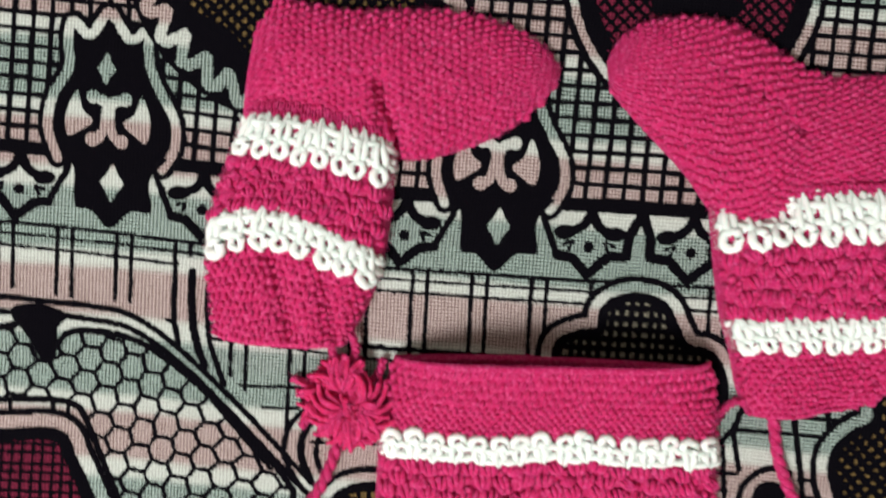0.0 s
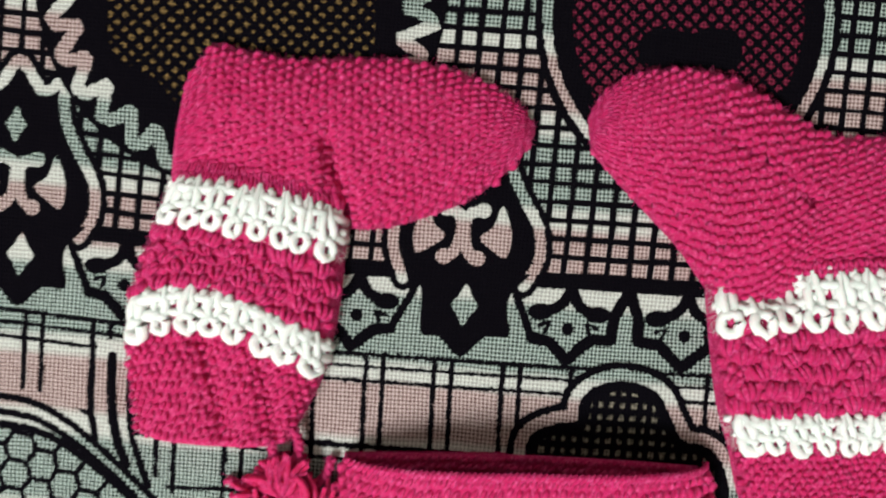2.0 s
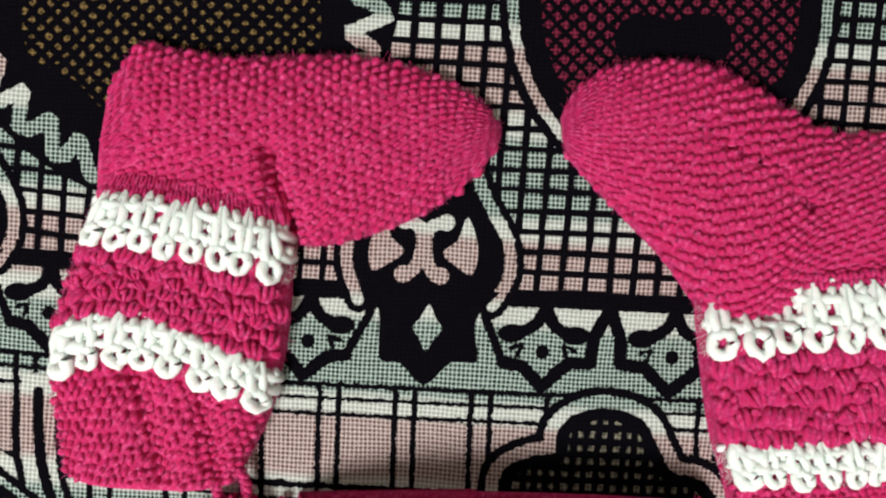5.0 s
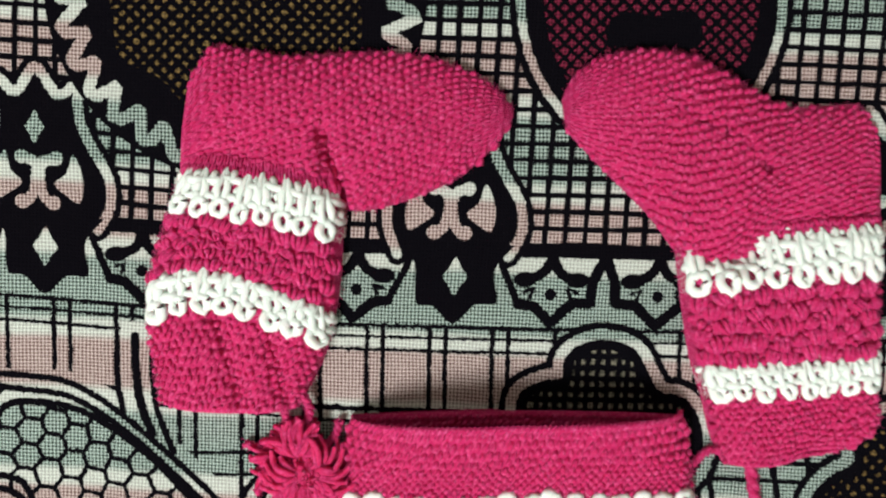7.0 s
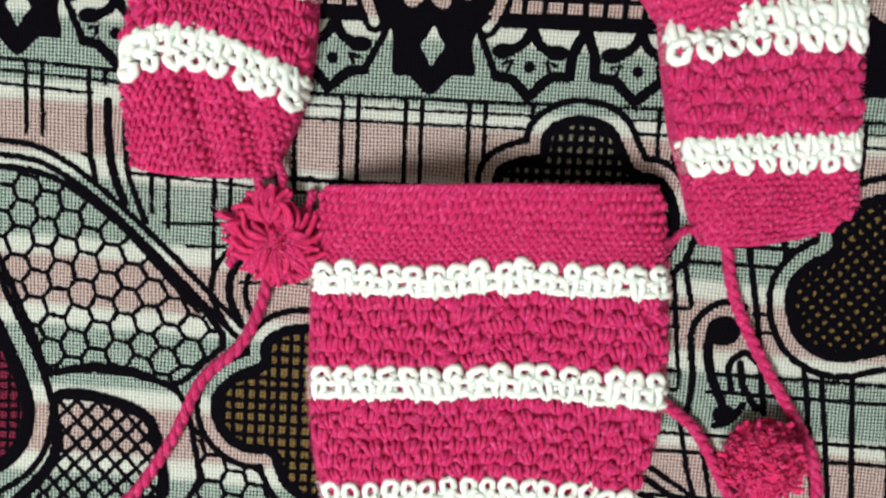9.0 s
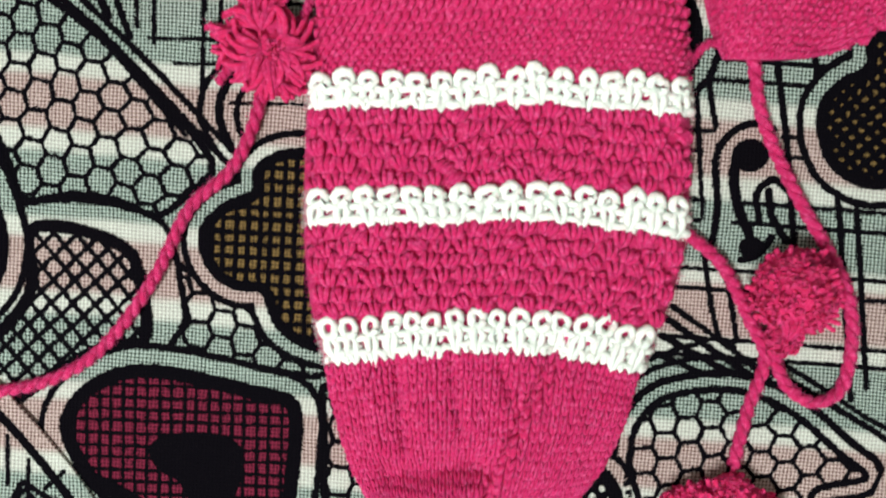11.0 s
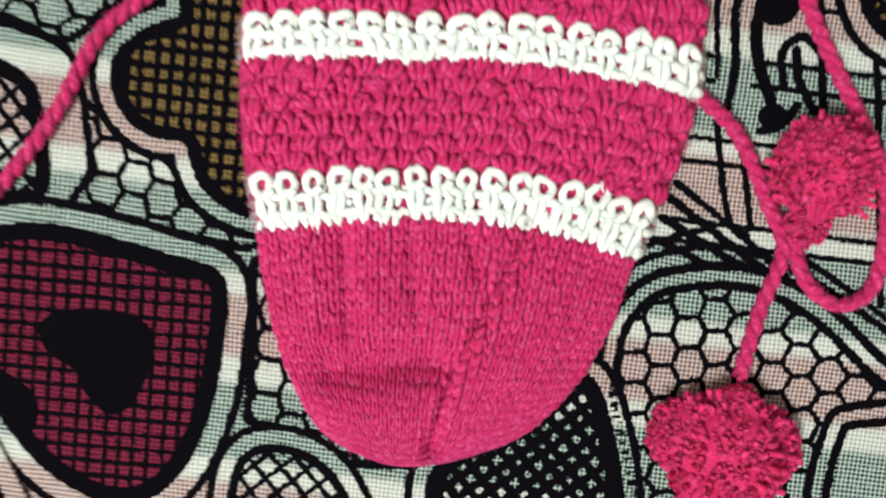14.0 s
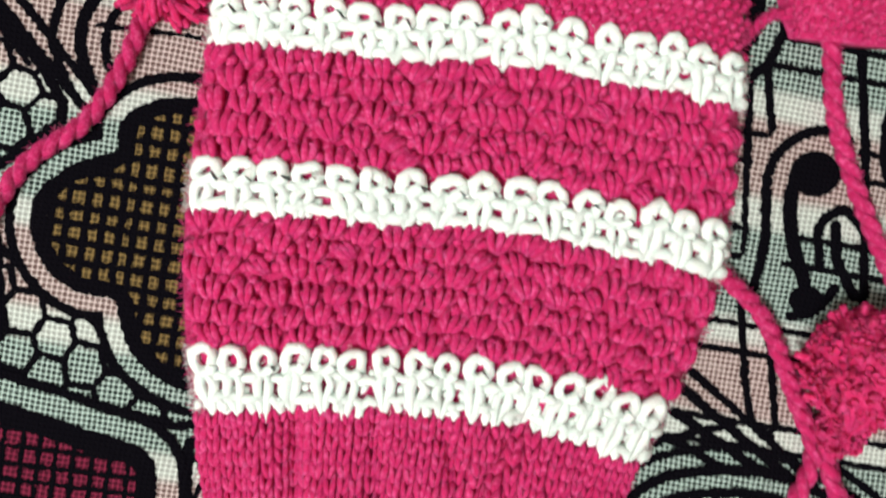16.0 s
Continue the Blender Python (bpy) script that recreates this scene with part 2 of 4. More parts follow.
def stroke(part, pts, width, mat, level, closed=False, base=0.0, rough=0.2):
    p = np.asarray(pts, float)
    if closed:
        p = np.vstack([p, p[:1]])
    d = np.r_[0, np.cumsum(np.linalg.norm(np.diff(p, axis=0), axis=1))]
    n = max(2, int(d[-1] / 0.9) + 1)
    s = np.unique(np.r_[np.linspace(0, d[-1], n), d])
    q = np.stack([np.interp(s, d, p[:, i]) for i in (0, 1)], -1)
    tan = np.gradient(q, axis=0)
    if closed:
        tan[0] = tan[-1] = q[1] - q[-2]
    tan /= np.linalg.norm(tan, axis=1, keepdims=True) + 1e-9
    nor = np.stack([-tan[:, 1], tan[:, 0]], -1)
    a = width / 2 + NOISE.normal(0, rough, len(q))
    b = width / 2 + NOISE.normal(0, rough, len(q))
    if closed:
        a[-1], b[-1] = a[0], b[0]
    z = np.full((len(q), 1), base + LEVEL * level)
    verts = np.vstack([np.hstack([q + nor * a[:, None], z]), np.hstack([q - nor * b[:, None], z])])
    m = len(q)
    put(part, mat, verts, [(i + m, i + 1 + m, i + 1, i) for i in range(m - 1)])
    if not closed:
        for end in (0, -1):
            disc(part, q[end], width / 2, mat, level, base, 8)


def disc(part, c, r, mat, level, base=0.0, n=14, ry=None):
    ang = np.arange(n) * 2 * math.pi / n
    put(part, mat, [(c[0] + r * math.cos(t), c[1] + (ry or r) * math.sin(t), base + LEVEL * level) for t in ang], [tuple(range(n))])


def inside_spans(a, b, poly):
    """The stretches of the segment a-b that lie inside a polygon."""
    a, b, poly = np.asarray(a, float), np.asarray(b, float), np.asarray(poly, float)
    e, q = b - a, np.roll(poly, -1, axis=0)
    f = q - poly
    den = e[0] * f[:, 1] - e[1] * f[:, 0]
    den = np.where(abs(den) < 1e-9, 1e-9, den)
    w = poly - a
    t = (w[:, 0] * f[:, 1] - w[:, 1] * f[:, 0]) / den
    s = (w[:, 0] * e[1] - w[:, 1] * e[0]) / den
    cuts = np.sort(t[(s >= 0) & (s < 1)])
    low = cuts[cuts < 0].size % 2 == 1
    stops = [0.0] + [c for c in cuts if 0 < c < 1] + [1.0]
    out = []
    for i in range(len(stops) - 1):
        if low == (i % 2 == 0):
            out.append((a + e * stops[i], a + e * stops[i + 1]))
    return out


def lattice(part, poly, angles, pitch, width, mat, level, base=0.0):
    poly = np.asarray(poly, float)
    mid, reach = poly.mean(0), np.ptp(poly, axis=0).max()
    for ang in angles:
        d = np.array([math.cos(radians(ang)), math.sin(radians(ang))])
        n = np.array([-d[1], d[0]])
        for k in range(-int(reach / pitch) - 1, int(reach / pitch) + 2):
            o = mid + n * (k * pitch + NOISE.normal(0, pitch * 0.05))
            for p, q in inside_spans(o - d * reach * 1.5, o + d * reach * 1.5, poly):
                if np.linalg.norm(q - p) > 0.5:
                    stroke(part, [p, q], width, mat, level, base=base)


def hexagons(part, poly, origin, pitch, turn, width, mat, level, base=0.0):
    poly = np.asarray(poly, float)
    c, s = math.cos(radians(turn)), math.sin(radians(turn))
    r = pitch / math.sqrt(3)
    seen = set()
    for i in range(-22, 23):
        for j in range(-22, 23):
            x, y = i * 1.5 * r, (j + 0.5 * (i % 2)) * pitch
            for k in range(6):
                t0, t1 = k * math.pi / 3, (k + 1) * math.pi / 3
                ends = [(x + r * math.cos(t), y + r * math.sin(t)) for t in (t0, t1)]
                key = tuple(sorted((round(u, 1), round(v, 1)) for u, v in ends))
                if key in seen:
                    continue
                seen.add(key)
                # one shared wobble for each corner
                ends = [(u + 0.5 * math.sin(u * 1.7 + v * 0.6), v + 0.5 * math.sin(v * 1.3 - u * 0.8)) for u, v in ends]
                ends = [(origin[0] + u * c - v * s, origin[1] + u * s + v * c) for u, v in ends]
                for p, q in inside_spans(*ends, poly):
                    if np.linalg.norm(q - p) > 0.3:
                        stroke(part, [p, q], width, mat, level, base=base)


def motif(part, pts, ink, level, border, white=0.0, outer=0.0, hatch=None, hexes=None, smooth=5, base=0.0):
    """A closed printed figure: dark outer line, pale outline, dark border, inked middle, mesh."""
    line = spline(pts, smooth, True) if smooth else np.asarray(pts, float)
    if outer:
        stroke(part, line, border + 2 * white + 2 * outer, NAVY, level, True, base)
    if white:
        stroke(part, line, border + 2 * white, GROUND, level + 1, True, base)
    fill(part, line, ink, level + 2, base)
    if hatch:
        for angle, pitch, width in hatch:
            lattice(part, line, (angle,), pitch, width, NAVY, level + 3, base)
    if hexes:
        hexagons(part, line, *hexes, NAVY, level + 3, base)
    stroke(part, line, border, NAVY, level + 4, True, base)


# the border runs across the sheet at a slight slope and sags a little
SLOPE = radians(-5.6)


def on_border(pts):
    p = np.asarray(pts, float)
    q = p[:, 1] + np.interp(p[:, 0], [-300, -168, -50, 0, 100, 300], [2.5, 2.15, -1.5, 0, 4, 8])
    return np.stack([30.2 + p[:, 0] * math.cos(SLOPE) - q * math.sin(SLOPE), -13.6 + p[:, 0] * math.sin(SLOPE) + q * math.cos(SLOPE)], -1)


def row(p0, p1, q, n=40):
    return on_border([(p0 + (p1 - p0) * i / n, q) for i in range(n + 1)])


PERIOD, LEFT, RIGHT = 168.6, -330, 330
# upper field: pale cells in a dark net
fill("cell_net_print", np.vstack([row(LEFT, RIGHT, 13.0), row(LEFT, RIGHT, 190)[::-1]]), NAVY, 1)
for i in range(-41, 42):
    for j in range(25):
        p, q = i * 8.1 - 0.2, 17.7 + j * 6.9
        w, h = 2.85 + NOISE.normal(0, 0.15), 2.4 + NOISE.normal(0, 0.15)
        k = NOISE.normal(0, 0.12, 8)
        fill("cell_net_print", on_border([(p - w + k[0], q - h + k[1]), (p + w + k[2], q - h + k[3]), (p + w + k[4], q + h + k[5]), (p - w + k[6], q + h + k[7])]), GROUND, 2)
# ruled lines of the border and the check below it
stroke("border_print", row(LEFT, RIGHT, 11.3), 4.4, NAVY, 3)
for q, w in ((-20.7, 1.7), (-25.4, 1.3), (-30.9, 1.4), (-56.2, 2.2), (-61.5, 1.4)):
    stroke("check_print", row(LEFT, RIGHT, q), w, NAVY, 1)
for k in range(-13, 14):
    for off, w in ((-8.9, 2.0), (-2.2, 1.9)):
        p = k * 26.0 + off
        low = -112 if p < -70 else -62
        stroke("check_print", on_border([(p, -20.7), (p + 1, -45), (p + 2 + (-low - 62) * 0.03, low)]), w, NAVY, 1)
for y0, x0, x1, w in ((-63.5, -130, -20, 1.6), (-84.5, -90, -20, 1.5), (-94, -90, -20, 1.5), (-109, -70, -20, 1.4)):
    stroke("check_print", [(x0, y0 + 0.02 * (x1 - x0)), ((x0 + x1) / 2, y0), (x1, y0 - 0.02 * (x1 - x0))], w, NAVY, 1)
# pairs of lines across the check beside the hat
for y0 in (-68, -75, -94, -102, -122, -130, -149, -157, -176, -184, -204, -211):
    stroke("check_print", [(116, y0 + 1.2), (150, y0 - 1.6), (180, y0 - 4.2), (240, y0 - 9.5)], 1.9, NAVY, 1)
for pts, w in (([(126, -70), (129, -100), (131, -126), (134, -165)], 2.6), ([(131, -70), (135, -106), (138, -123)], 2.6), ([(158, -70), (160, -89), (165, -125), (167, -145), (169, -168)], 2.8), ([(173, -70), (176, -98), (178, -110)], 2.8),
               ([(184, -136), (187, -161), (190, -195), (193, -230)], 2.6), ([(192, -141), (195, -174), (199, -225)], 2.6), ([(133, -168), (139, -201), (146, -208)], 2.4), ([(142, -176), (147, -205)], 2.4), ([(206, -150), (209, -250)], 2.6), ([(222, -150), (224, -250)], 2.6)):
    stroke("check_print", spline(pts, 6), w, NAVY, 1)


def tulip(offset, lift):
    part = f"tulip_print#{offset}"

    def at(pts):
        return on_border([(offset + p, lift + q) for p, q in pts])
    edge = [(-24, 9), (-29, 22), (-27.5, 36), (-21.5, 48), (-22.5, 60), (-21, 68), (-13, 62.5), (-5.6, 73), (3.6, 62.5), (11.2, 66), (12.7, 54), (18.2, 42.5), (25.2, 31), (26.3, 19), (21.5, 9)]
    line = spline(at(edge), 5)
    stroke(part, line, 9.2, NAVY, 4)
    fill(part, line, NAVY, 5)
    stroke(part, line, 4.0, GROUND, 6)
    fill(part, spline(at([(-24, 14), (-16.8, 6), (-16, -5), (-14.5, -11.5), (-8, -12), (0.5, -19.3), (9, -11), (18, -10.2), (16.2, 0), (17.5, 6), (24, 14)]), 3), NAVY, 7)
    for c, rx, ry in (((0.2, 0.6), 5.2, 8.3), ((-5.2, 49), 4.0, 7.0)):
        fill(part, spline(at([(c[0], c[1] + ry), (c[0] - rx * 0.5, c[1] + ry * 0.42), (c[0] - rx, c[1]), (c[0] - rx * 0.5, c[1] - ry * 0.42), (c[0], c[1] - ry), (c[0] + rx * 0.5, c[1] - ry * 0.42), (c[0] + rx, c[1]), (c[0] + rx * 0.5, c[1] + ry * 0.42)]), 2, True), GROUND, 8)
    for m in (1, -1):
        x0 = -3.2
        fill(part, spline(at([(x0 + m * 14.0, 39), (x0 + m * 18.3, 29), (x0 + m * 17.2, 19.5), (x0 + m * 11.5, 22), (x0 + m * 6.5, 26.5), (x0 + m * 11.3, 31)]), 3, True), GROUND, 8)
        stroke(part, spline(at([(x0 + m * 7.2, 37), (x0 + m * 1.5, 34.5), (x0 + m * 0.8, 27), (x0 + m * 2.6, 21), (x0 + m * 6.2, 17.6)]), 5), 4.2, GROUND, 8)
        disc(part, at([(x0 + m * 7.0, 36.8)])[0], 2.9, GROUND, 8)
        disc(part, at([(x0 + m * 6.4, 18.6)])[0], 3.0, GROUND, 8)
        stroke(part, spline(at([(m * 18.5, 10), (m * 20, 4), (m * 23.5, -3), (m * 26.8, -10.2)]), 5), 3.0, NAVY, 4)


for n in range(-1, 3):
    tulip((n - 0) * PERIOD, 0.0)
    o = n * PERIOD
    for m in (1, -1):
        half = [(o + m * p, q) for p, q in ((26.8, -10.2), (33, -11), (36.5, -14), (41, -18.2), (45.5, -13), (49, -9.6), (56.5, -9.4), (57.2, 0), (61.7, 9.5), (66.2, 0), (67, -9.4), (75, -9.8), (79, -13.5), (84.3, -18.2))]
        if -280 < o + m * 50 < 290:
            stroke("border_print", on_border(half), 4.4, NAVY, 3)
    for centre in (-40, 40, 84.3):
        c = o + centre
        bloom = f"flower_print#{c:.0f}"
        for m in (1, -1):
            q = on_border([(c + m * 10.8, 0.0), (c + m * 6, 3.4)])
            disc(bloom, q[0], 4.9, NAVY, 3, ry=3.2)
            stroke(bloom, spline(on_border([(c + m * 12, -0.2), (c + m * 6.5, 1.2), (c + m * 2.5, 4.2), (c, 10)]), 4), 4.2, NAVY, 3)
        disc(bloom, on_border([(c, -6.0)])[0], 2.4, NAVY, 3)
        for m in (1, -1):
            stroke(bloom, on_border([(c + m * 11, -5.2), (c + m * 7, -3.6), (c + m * 8.5, -7.6)]), 1.5, NAVY, 3)

# saw-edged medallion and round medallion of the upper field
teeth = []
for i in range(32):
    for part_of, r in ((0.0, 63.0), (0.60, 73.0), (0.85, 71.5)):
        t = 2 * math.pi * (i + part_of) / 32 + 0.06
        teeth.append((-53 + (r + NOISE.normal(0, 0.8)) * math.cos(t), 107 + (r + NOISE.normal(0, 0.8)) * math.sin(t)))
fill("saw_medallion_print", [(-53 + 77 * math.cos(t), 107 + 77 * math.sin(t)) for t in np.linspace(0, 2 * math.pi, 60, endpoint=False)], NAVY, 9)
stroke("saw_medallion_print", teeth, 4.8, GROUND, 10, True)
heart_of = [(-53 + 53 * math.cos(t) * (1 + 0.05 * math.sin(9 * t)), 108 + 50 * math.sin(t) * (1 + 0.05 * math.sin(9 * t))) for t in np.linspace(0, 2 * math.pi, 60, endpoint=False)]
fill("saw_medallion_print", heart_of, OCHRE, 10)
lattice("saw_medallion_print", heart_of, (40, -48), 3.9, 2.2, NAVY, 11)
ring = [(113 + 50.5 * math.cos(t), 95 + 58 * math.sin(t)) for t in np.linspace(0, 2 * math.pi, 40, endpoint=False)]
motif("round_medallion_print", ring, NAVY, 9, 0.5, 3.4, 3.0, smooth=0)
disc_line = [(113 + 43 * math.cos(t), 95 + 50 * math.sin(t)) for t in np.linspace(0, 2 * math.pi, 40, endpoint=False)]
fill("round_medallion_print", disc_line, MAROON, 12)
lattice("round_medallion_print", disc_line, (42, -46), 4.0, 1.6, NAVY, 13)
fill("round_medallion_print", spline([(96, 78), (114, 76.5), (131.5, 76.5), (132, 88), (123, 91), (114, 89), (105, 91), (96, 88)], 4, True), NAVY, 14)

# leaves filled with honeycomb
LEAF_L = [(-225, -58), (-190, -58), (-178, -56.5), (-169, -72), (-161, -62), (-151, -59), (-128, -63.5), (-105, -80), (-84, -102), (-60, -131), (-69, -143), (-82, -152.5), (-97, -146.5), (-116, -143.5), (-134.5, -145.5), (-139.5, -132), (-145.5, -116), (-151, -101), (-159, -91), (-190, -90), (-225, -92)]
fill("honeycomb_leaf_print", LEAF_L, GROUND, 3)
for pts, w in (([(-225, -49), (-184, -48), (-170, -50.5), (-151, -53), (-130, -55), (-110, -68), (-90, -87.5), (-75, -103), (-62, -118), (-51, -131)], 8.5),):
    stroke("honeycomb_leaf_print", spline(pts, 5), 15, GROUND, 2)
hexagons("honeycomb_leaf_print", LEAF_L, (-124.5, -94), 11.2, -12, 1.9, NAVY, 4)
stroke("honeycomb_leaf_print", spline(LEAF_L, 3, True), 3.0, NAVY, 5, True)
for pts, w in (([(-225, -46), (-190, -44), (-170, -46), (-150, -48), (-131, -52), (-112, -65), (-90, -86), (-74, -103), (-60, -118.5), (-48, -131)], 2.6),
               ([(-225, -52), (-190, -51), (-172, -51), (-150, -54), (-131, -58), (-110, -73), (-88, -95), (-70, -115), (-54, -132)], 2.6),
               ([(-98, -87), (-85, -103), (-70, -121)], 2.0)):
    stroke("honeycomb_leaf_print", spline(pts, 5), w, NAVY, 5)
fill("honeycomb_leaf_print", spline([(-184, -50), (-172, -47), (-158, -52), (-163, -58), (-168.5, -73), (-177, -61)], 3, True), NAVY, 6)
LEAF_R = [(104, -268), (104.5, -252), (107, -240), (115, -230), (127, -226), (143, -225), (156, -228), (171, -236), (189, -252), (200, -262), (181, -266), (176, -275), (172, -295), (170, -330), (112, -330), (112, -296)]
motif("honeycomb_leaf_print#R", LEAF_R, GROUND, 6, 3.0, 3.4, 3.2, hexes=((119, -247.6), 11.0, 4, 1.9), smooth=3)
for pts, w in (([(100, -226), (112, -217), (132, -212), (150, -214), (170, -223), (198, -240), (225, -258)], 2.6), ([(104, -217), (118, -210), (135, -205)], 2.2), ([(160, -212), (180, -224), (204, -240), (230, -252)], 2.2)):
    stroke("honeycomb_leaf_print#R", spline(pts, 5), w, NAVY, 5)
MID = [(-75, -172), (-72.5, -194), (-80, -206), (-57, -211), (-23, -218), (-14, -216), (-34, -207), (-46, -191), (-60, -183), (-70, -175)]
fill("honeycomb_leaf_print#M", MID, GROUND, 3)
hexagons("honeycomb_leaf_print#M", MID, (-58, -196), 11.2, -8, 1.9, NAVY, 4)
stroke("honeycomb_leaf_print#M", MID, 2.8, NAVY, 5, True)
MID2 = [(-19, -222), (-18.5, -250), (-20, -276), (-4, -280), (10, -290), (60, -290), (60, -215), (20, -210)]
fill("honeycomb_leaf_print#N", MID2, GROUND, 3)
hexagons("honeycomb_leaf_print#N", MID2, (-12, -250), 11.2, -6, 1.9, NAVY, 4)
stroke("honeycomb_leaf_print#N", MID2, 3.2, NAVY, 5, True)

# clover shapes in ochre mesh
CLOVER_A = [(56, -70), (58.5, -63), (68, -59.5), (75, -58.5), (77.5, -48.5), (88.5, -43.5), (102, -47), (108, -58), (113, -66), (123, -69), (129, -79), (129, -95), (118, -104), (90, -108), (65, -98), (57, -84)]
motif("clover_print#A", CLOVER_A, KHAKI, 7, 4.2, 4.4, 2.8, hatch=((-3, 4.6, 2.5), (85, 4.2, 2.4)), smooth=4)
CLOVER_B = [(-20, -129), (-34, -130), (-42, -136), (-42.5, -144), (-55, -149.5), (-64, -159), (-62, -172), (-53, -180), (-41, -182), (-38, -190), (-34, -198), (-22, -205), (0, -205), (10, -170), (0, -132)]
motif("clover_print#B", CLOVER_B, OCHRE, 7, 4.6, 4.2, 2.8, hatch=((-4, 5.1, 2.1), (86, 4.7, 2.1)), smooth=4)
CLOVER_C = [(240, -84), (222, -77), (206, -80), (197.5, -88), (196.5, -99), (186, -105), (179, -114), (179.5, -127), (186, -138), (200, -144), (222, -141), (240, -148)]
motif("clover_print#C", CLOVER_C, OCHRE, 7, 4.6, 4.6, 3.0, hatch=((38, 4.3, 2.8), (-50, 4.3, 2.8)), smooth=4)
disc("clover_print#C", (220, -120), 5, NAVY, 13)

# maroon hearts
HEART_A = [(-240, -108), (-190, -106), (-165, -106), (-159.5, -116), (-152, -134), (-146.5, -150), (-144.5, -163), (-148.5, -177), (-159, -187), (-180, -193), (-240, -196)]
motif("heart_print#A", HEART_A, MAROON, 8, 6.0, 5.6, 2.8, hatch=((-2, 4.3, 1.5), (84, 4.6, 1.5)), smooth=4)
HEART_B = [(-122.5, -240), (-119, -228), (-107.5, -218.5), (-91, -214.5), (-69, -218), (-46, -224), (-31, -229.5), (-31, -250), (-35, -273), (-44, -293), (-56, -302.5), (-70, -302), (-84, -294), (-94, -284), (-104, -270), (-114, -258)]
motif("heart_print#B", HEART_B, MAROON, 8, 6.0, 5.8, 2.8, hatch=((-3, 5.0, 1.5), (87, 4.9, 1.5)), smooth=4)
fill("heart_print#B", spline([(-89.5, -246), (-81, -240.5), (-62.5, -240.5), (-52.5, -246), (-52, -257), (-58, -271), (-66, -275.5), (-74, -268.5), (-78.5, -260), (-86.5, -255)], 4, True), NAVY, 14)
fill("heart_print#B", spline([(-122, -252), (-108, -258), (-92, -268), (-90, -278), (-96, -284), (-110, -266)], 3, True), NAVY, 14)

# petals filled with slanting net
PETAL_A = [(-133.5, -158), (-116, -157), (-96, -165), (-90.5, -176), (-88.5, -194), (-91.5, -203), (-107, -205), (-130, -217.5), (-146, -226), (-160, -214), (-155, -205), (-141, -192), (-133, -178)]
fill("net_petal_print#A", spline(PETAL_A, 3, True), GROUND, 6)
lattice("net_petal_print#A", spline(PETAL_A, 3, True), (42, -52), 6.4, 2.0, NAVY, 7)
stroke("net_petal_print#A", spline(PETAL_A, 3, True), 5.0, NAVY, 7.5, True)
stroke("net_petal_print#A", spline([(-137, -147), (-116, -145.5), (-95, -149), (-80, -156), (-75, -172)], 5), 2.6, NAVY, 6)
PETAL_B = [(-24, -298), (-17, -286.5), (-2, -287), (10, -296), (16, -312), (6, -330), (-24, -330)]
motif("net_petal_print#B", PETAL_B, GROUND, 8, 3.2, 4.4, 2.6, hatch=((40, 6.2, 1.8), (-50, 6.2, 1.8)), smooth=4)
PETAL_C = [(45, -309), (44.5, -294), (56, -284), (77, -274), (89, -259), (96, -262), (101, -275), (104.5, -289), (107, -310), (100, -330), (50, -330)]
motif("net_petal_print#C", PETAL_C, GROUND, 9, 6.0, 4.2, 2.8, hatch=((38, 5.2, 3.1), (-50, 5.2, 3.1)), smooth=4)

# scrolls and stems
for pts, w, mat, lvl in (([(136.5, -165), (139, -152), (138, -134), (142.5, -125), (151, -120.5), (158, -123)], 11, GROUND, 4),
                         ([(136.5, -166), (138.5, -152), (137.5, -134), (141.5, -125), (151, -119.5), (160, -122)], 3.0, NAVY, 5),
                         ([(151, -163), (146.5, -152), (144.8, -140), (146.5, -131), (151, -129)], 4.2, NAVY, 5),
                         ([(155, -158), (154, -147), (160, -141.5), (166, -146)], 3.0, NAVY, 5),
                         ([(166, -166), (160, -156), (158.5, -146)], 3.2, NAVY, 5),
                         ([(148, -173), (155, -171), (160, -164)], 3.0, NAVY, 5),
                         ([(-103.5, -33), (-104.5, -50), (-103, -62), (-101, -66)], 13, GROUND, 1.6),
                         ([(-110.5, -33), (-111.5, -52), (-110, -65)], 2.6, NAVY, 5),
                         ([(-103, -33), (-103.6, -50), (-102, -64), (-98.5, -75)], 3.6, NAVY, 5),
                         ([(-96.5, -40), (-96.5, -60), (-93.5, -73), (-90, -83)], 2.6, NAVY, 5),
                         ([(-46, -92), (-55, -100), (-59, -113), (-55, -128)], 11, GROUND, 4),
                         ([(-52, -92), (-61, -101), (-64, -114), (-58, -128)], 2.6, NAVY, 5),
                         ([(-46, -94), (-54, -103), (-56.5, -114), (-52, -127)], 3.6, NAVY, 5),
                         ([(-40, -97), (-48, -106), (-49.5, -116), (-46, -126)], 2.6, NAVY, 5),
                         ([(117, -203), (133, -212), (146, -219), (160, -223)], 3.0, NAVY, 4), ([(119, -196), (136, -208), (156, -222)], 3.0, NAVY, 4), ([(121, -191), (140, -205), (160, -221)], 2.4, NAVY, 4),
                         ([(114, -210), (124, -214), (134, -219)], 2.6, NAVY, 4)):
    stroke("scroll_print#" + ("right" if pts[0][0] > 130 else "rays" if pts[0][0] > 0 else "stem" if pts[0][0] < -80 else "curl"), spline(pts, 5), w, mat, lvl)
disc("scroll_print#right", (151, -132), 7.4, NAVY, 6, ry=6.6)
disc("scroll_print#right", (152, -168), 5.2, NAVY, 6, ry=4.2)

lay_print(bedsheet)

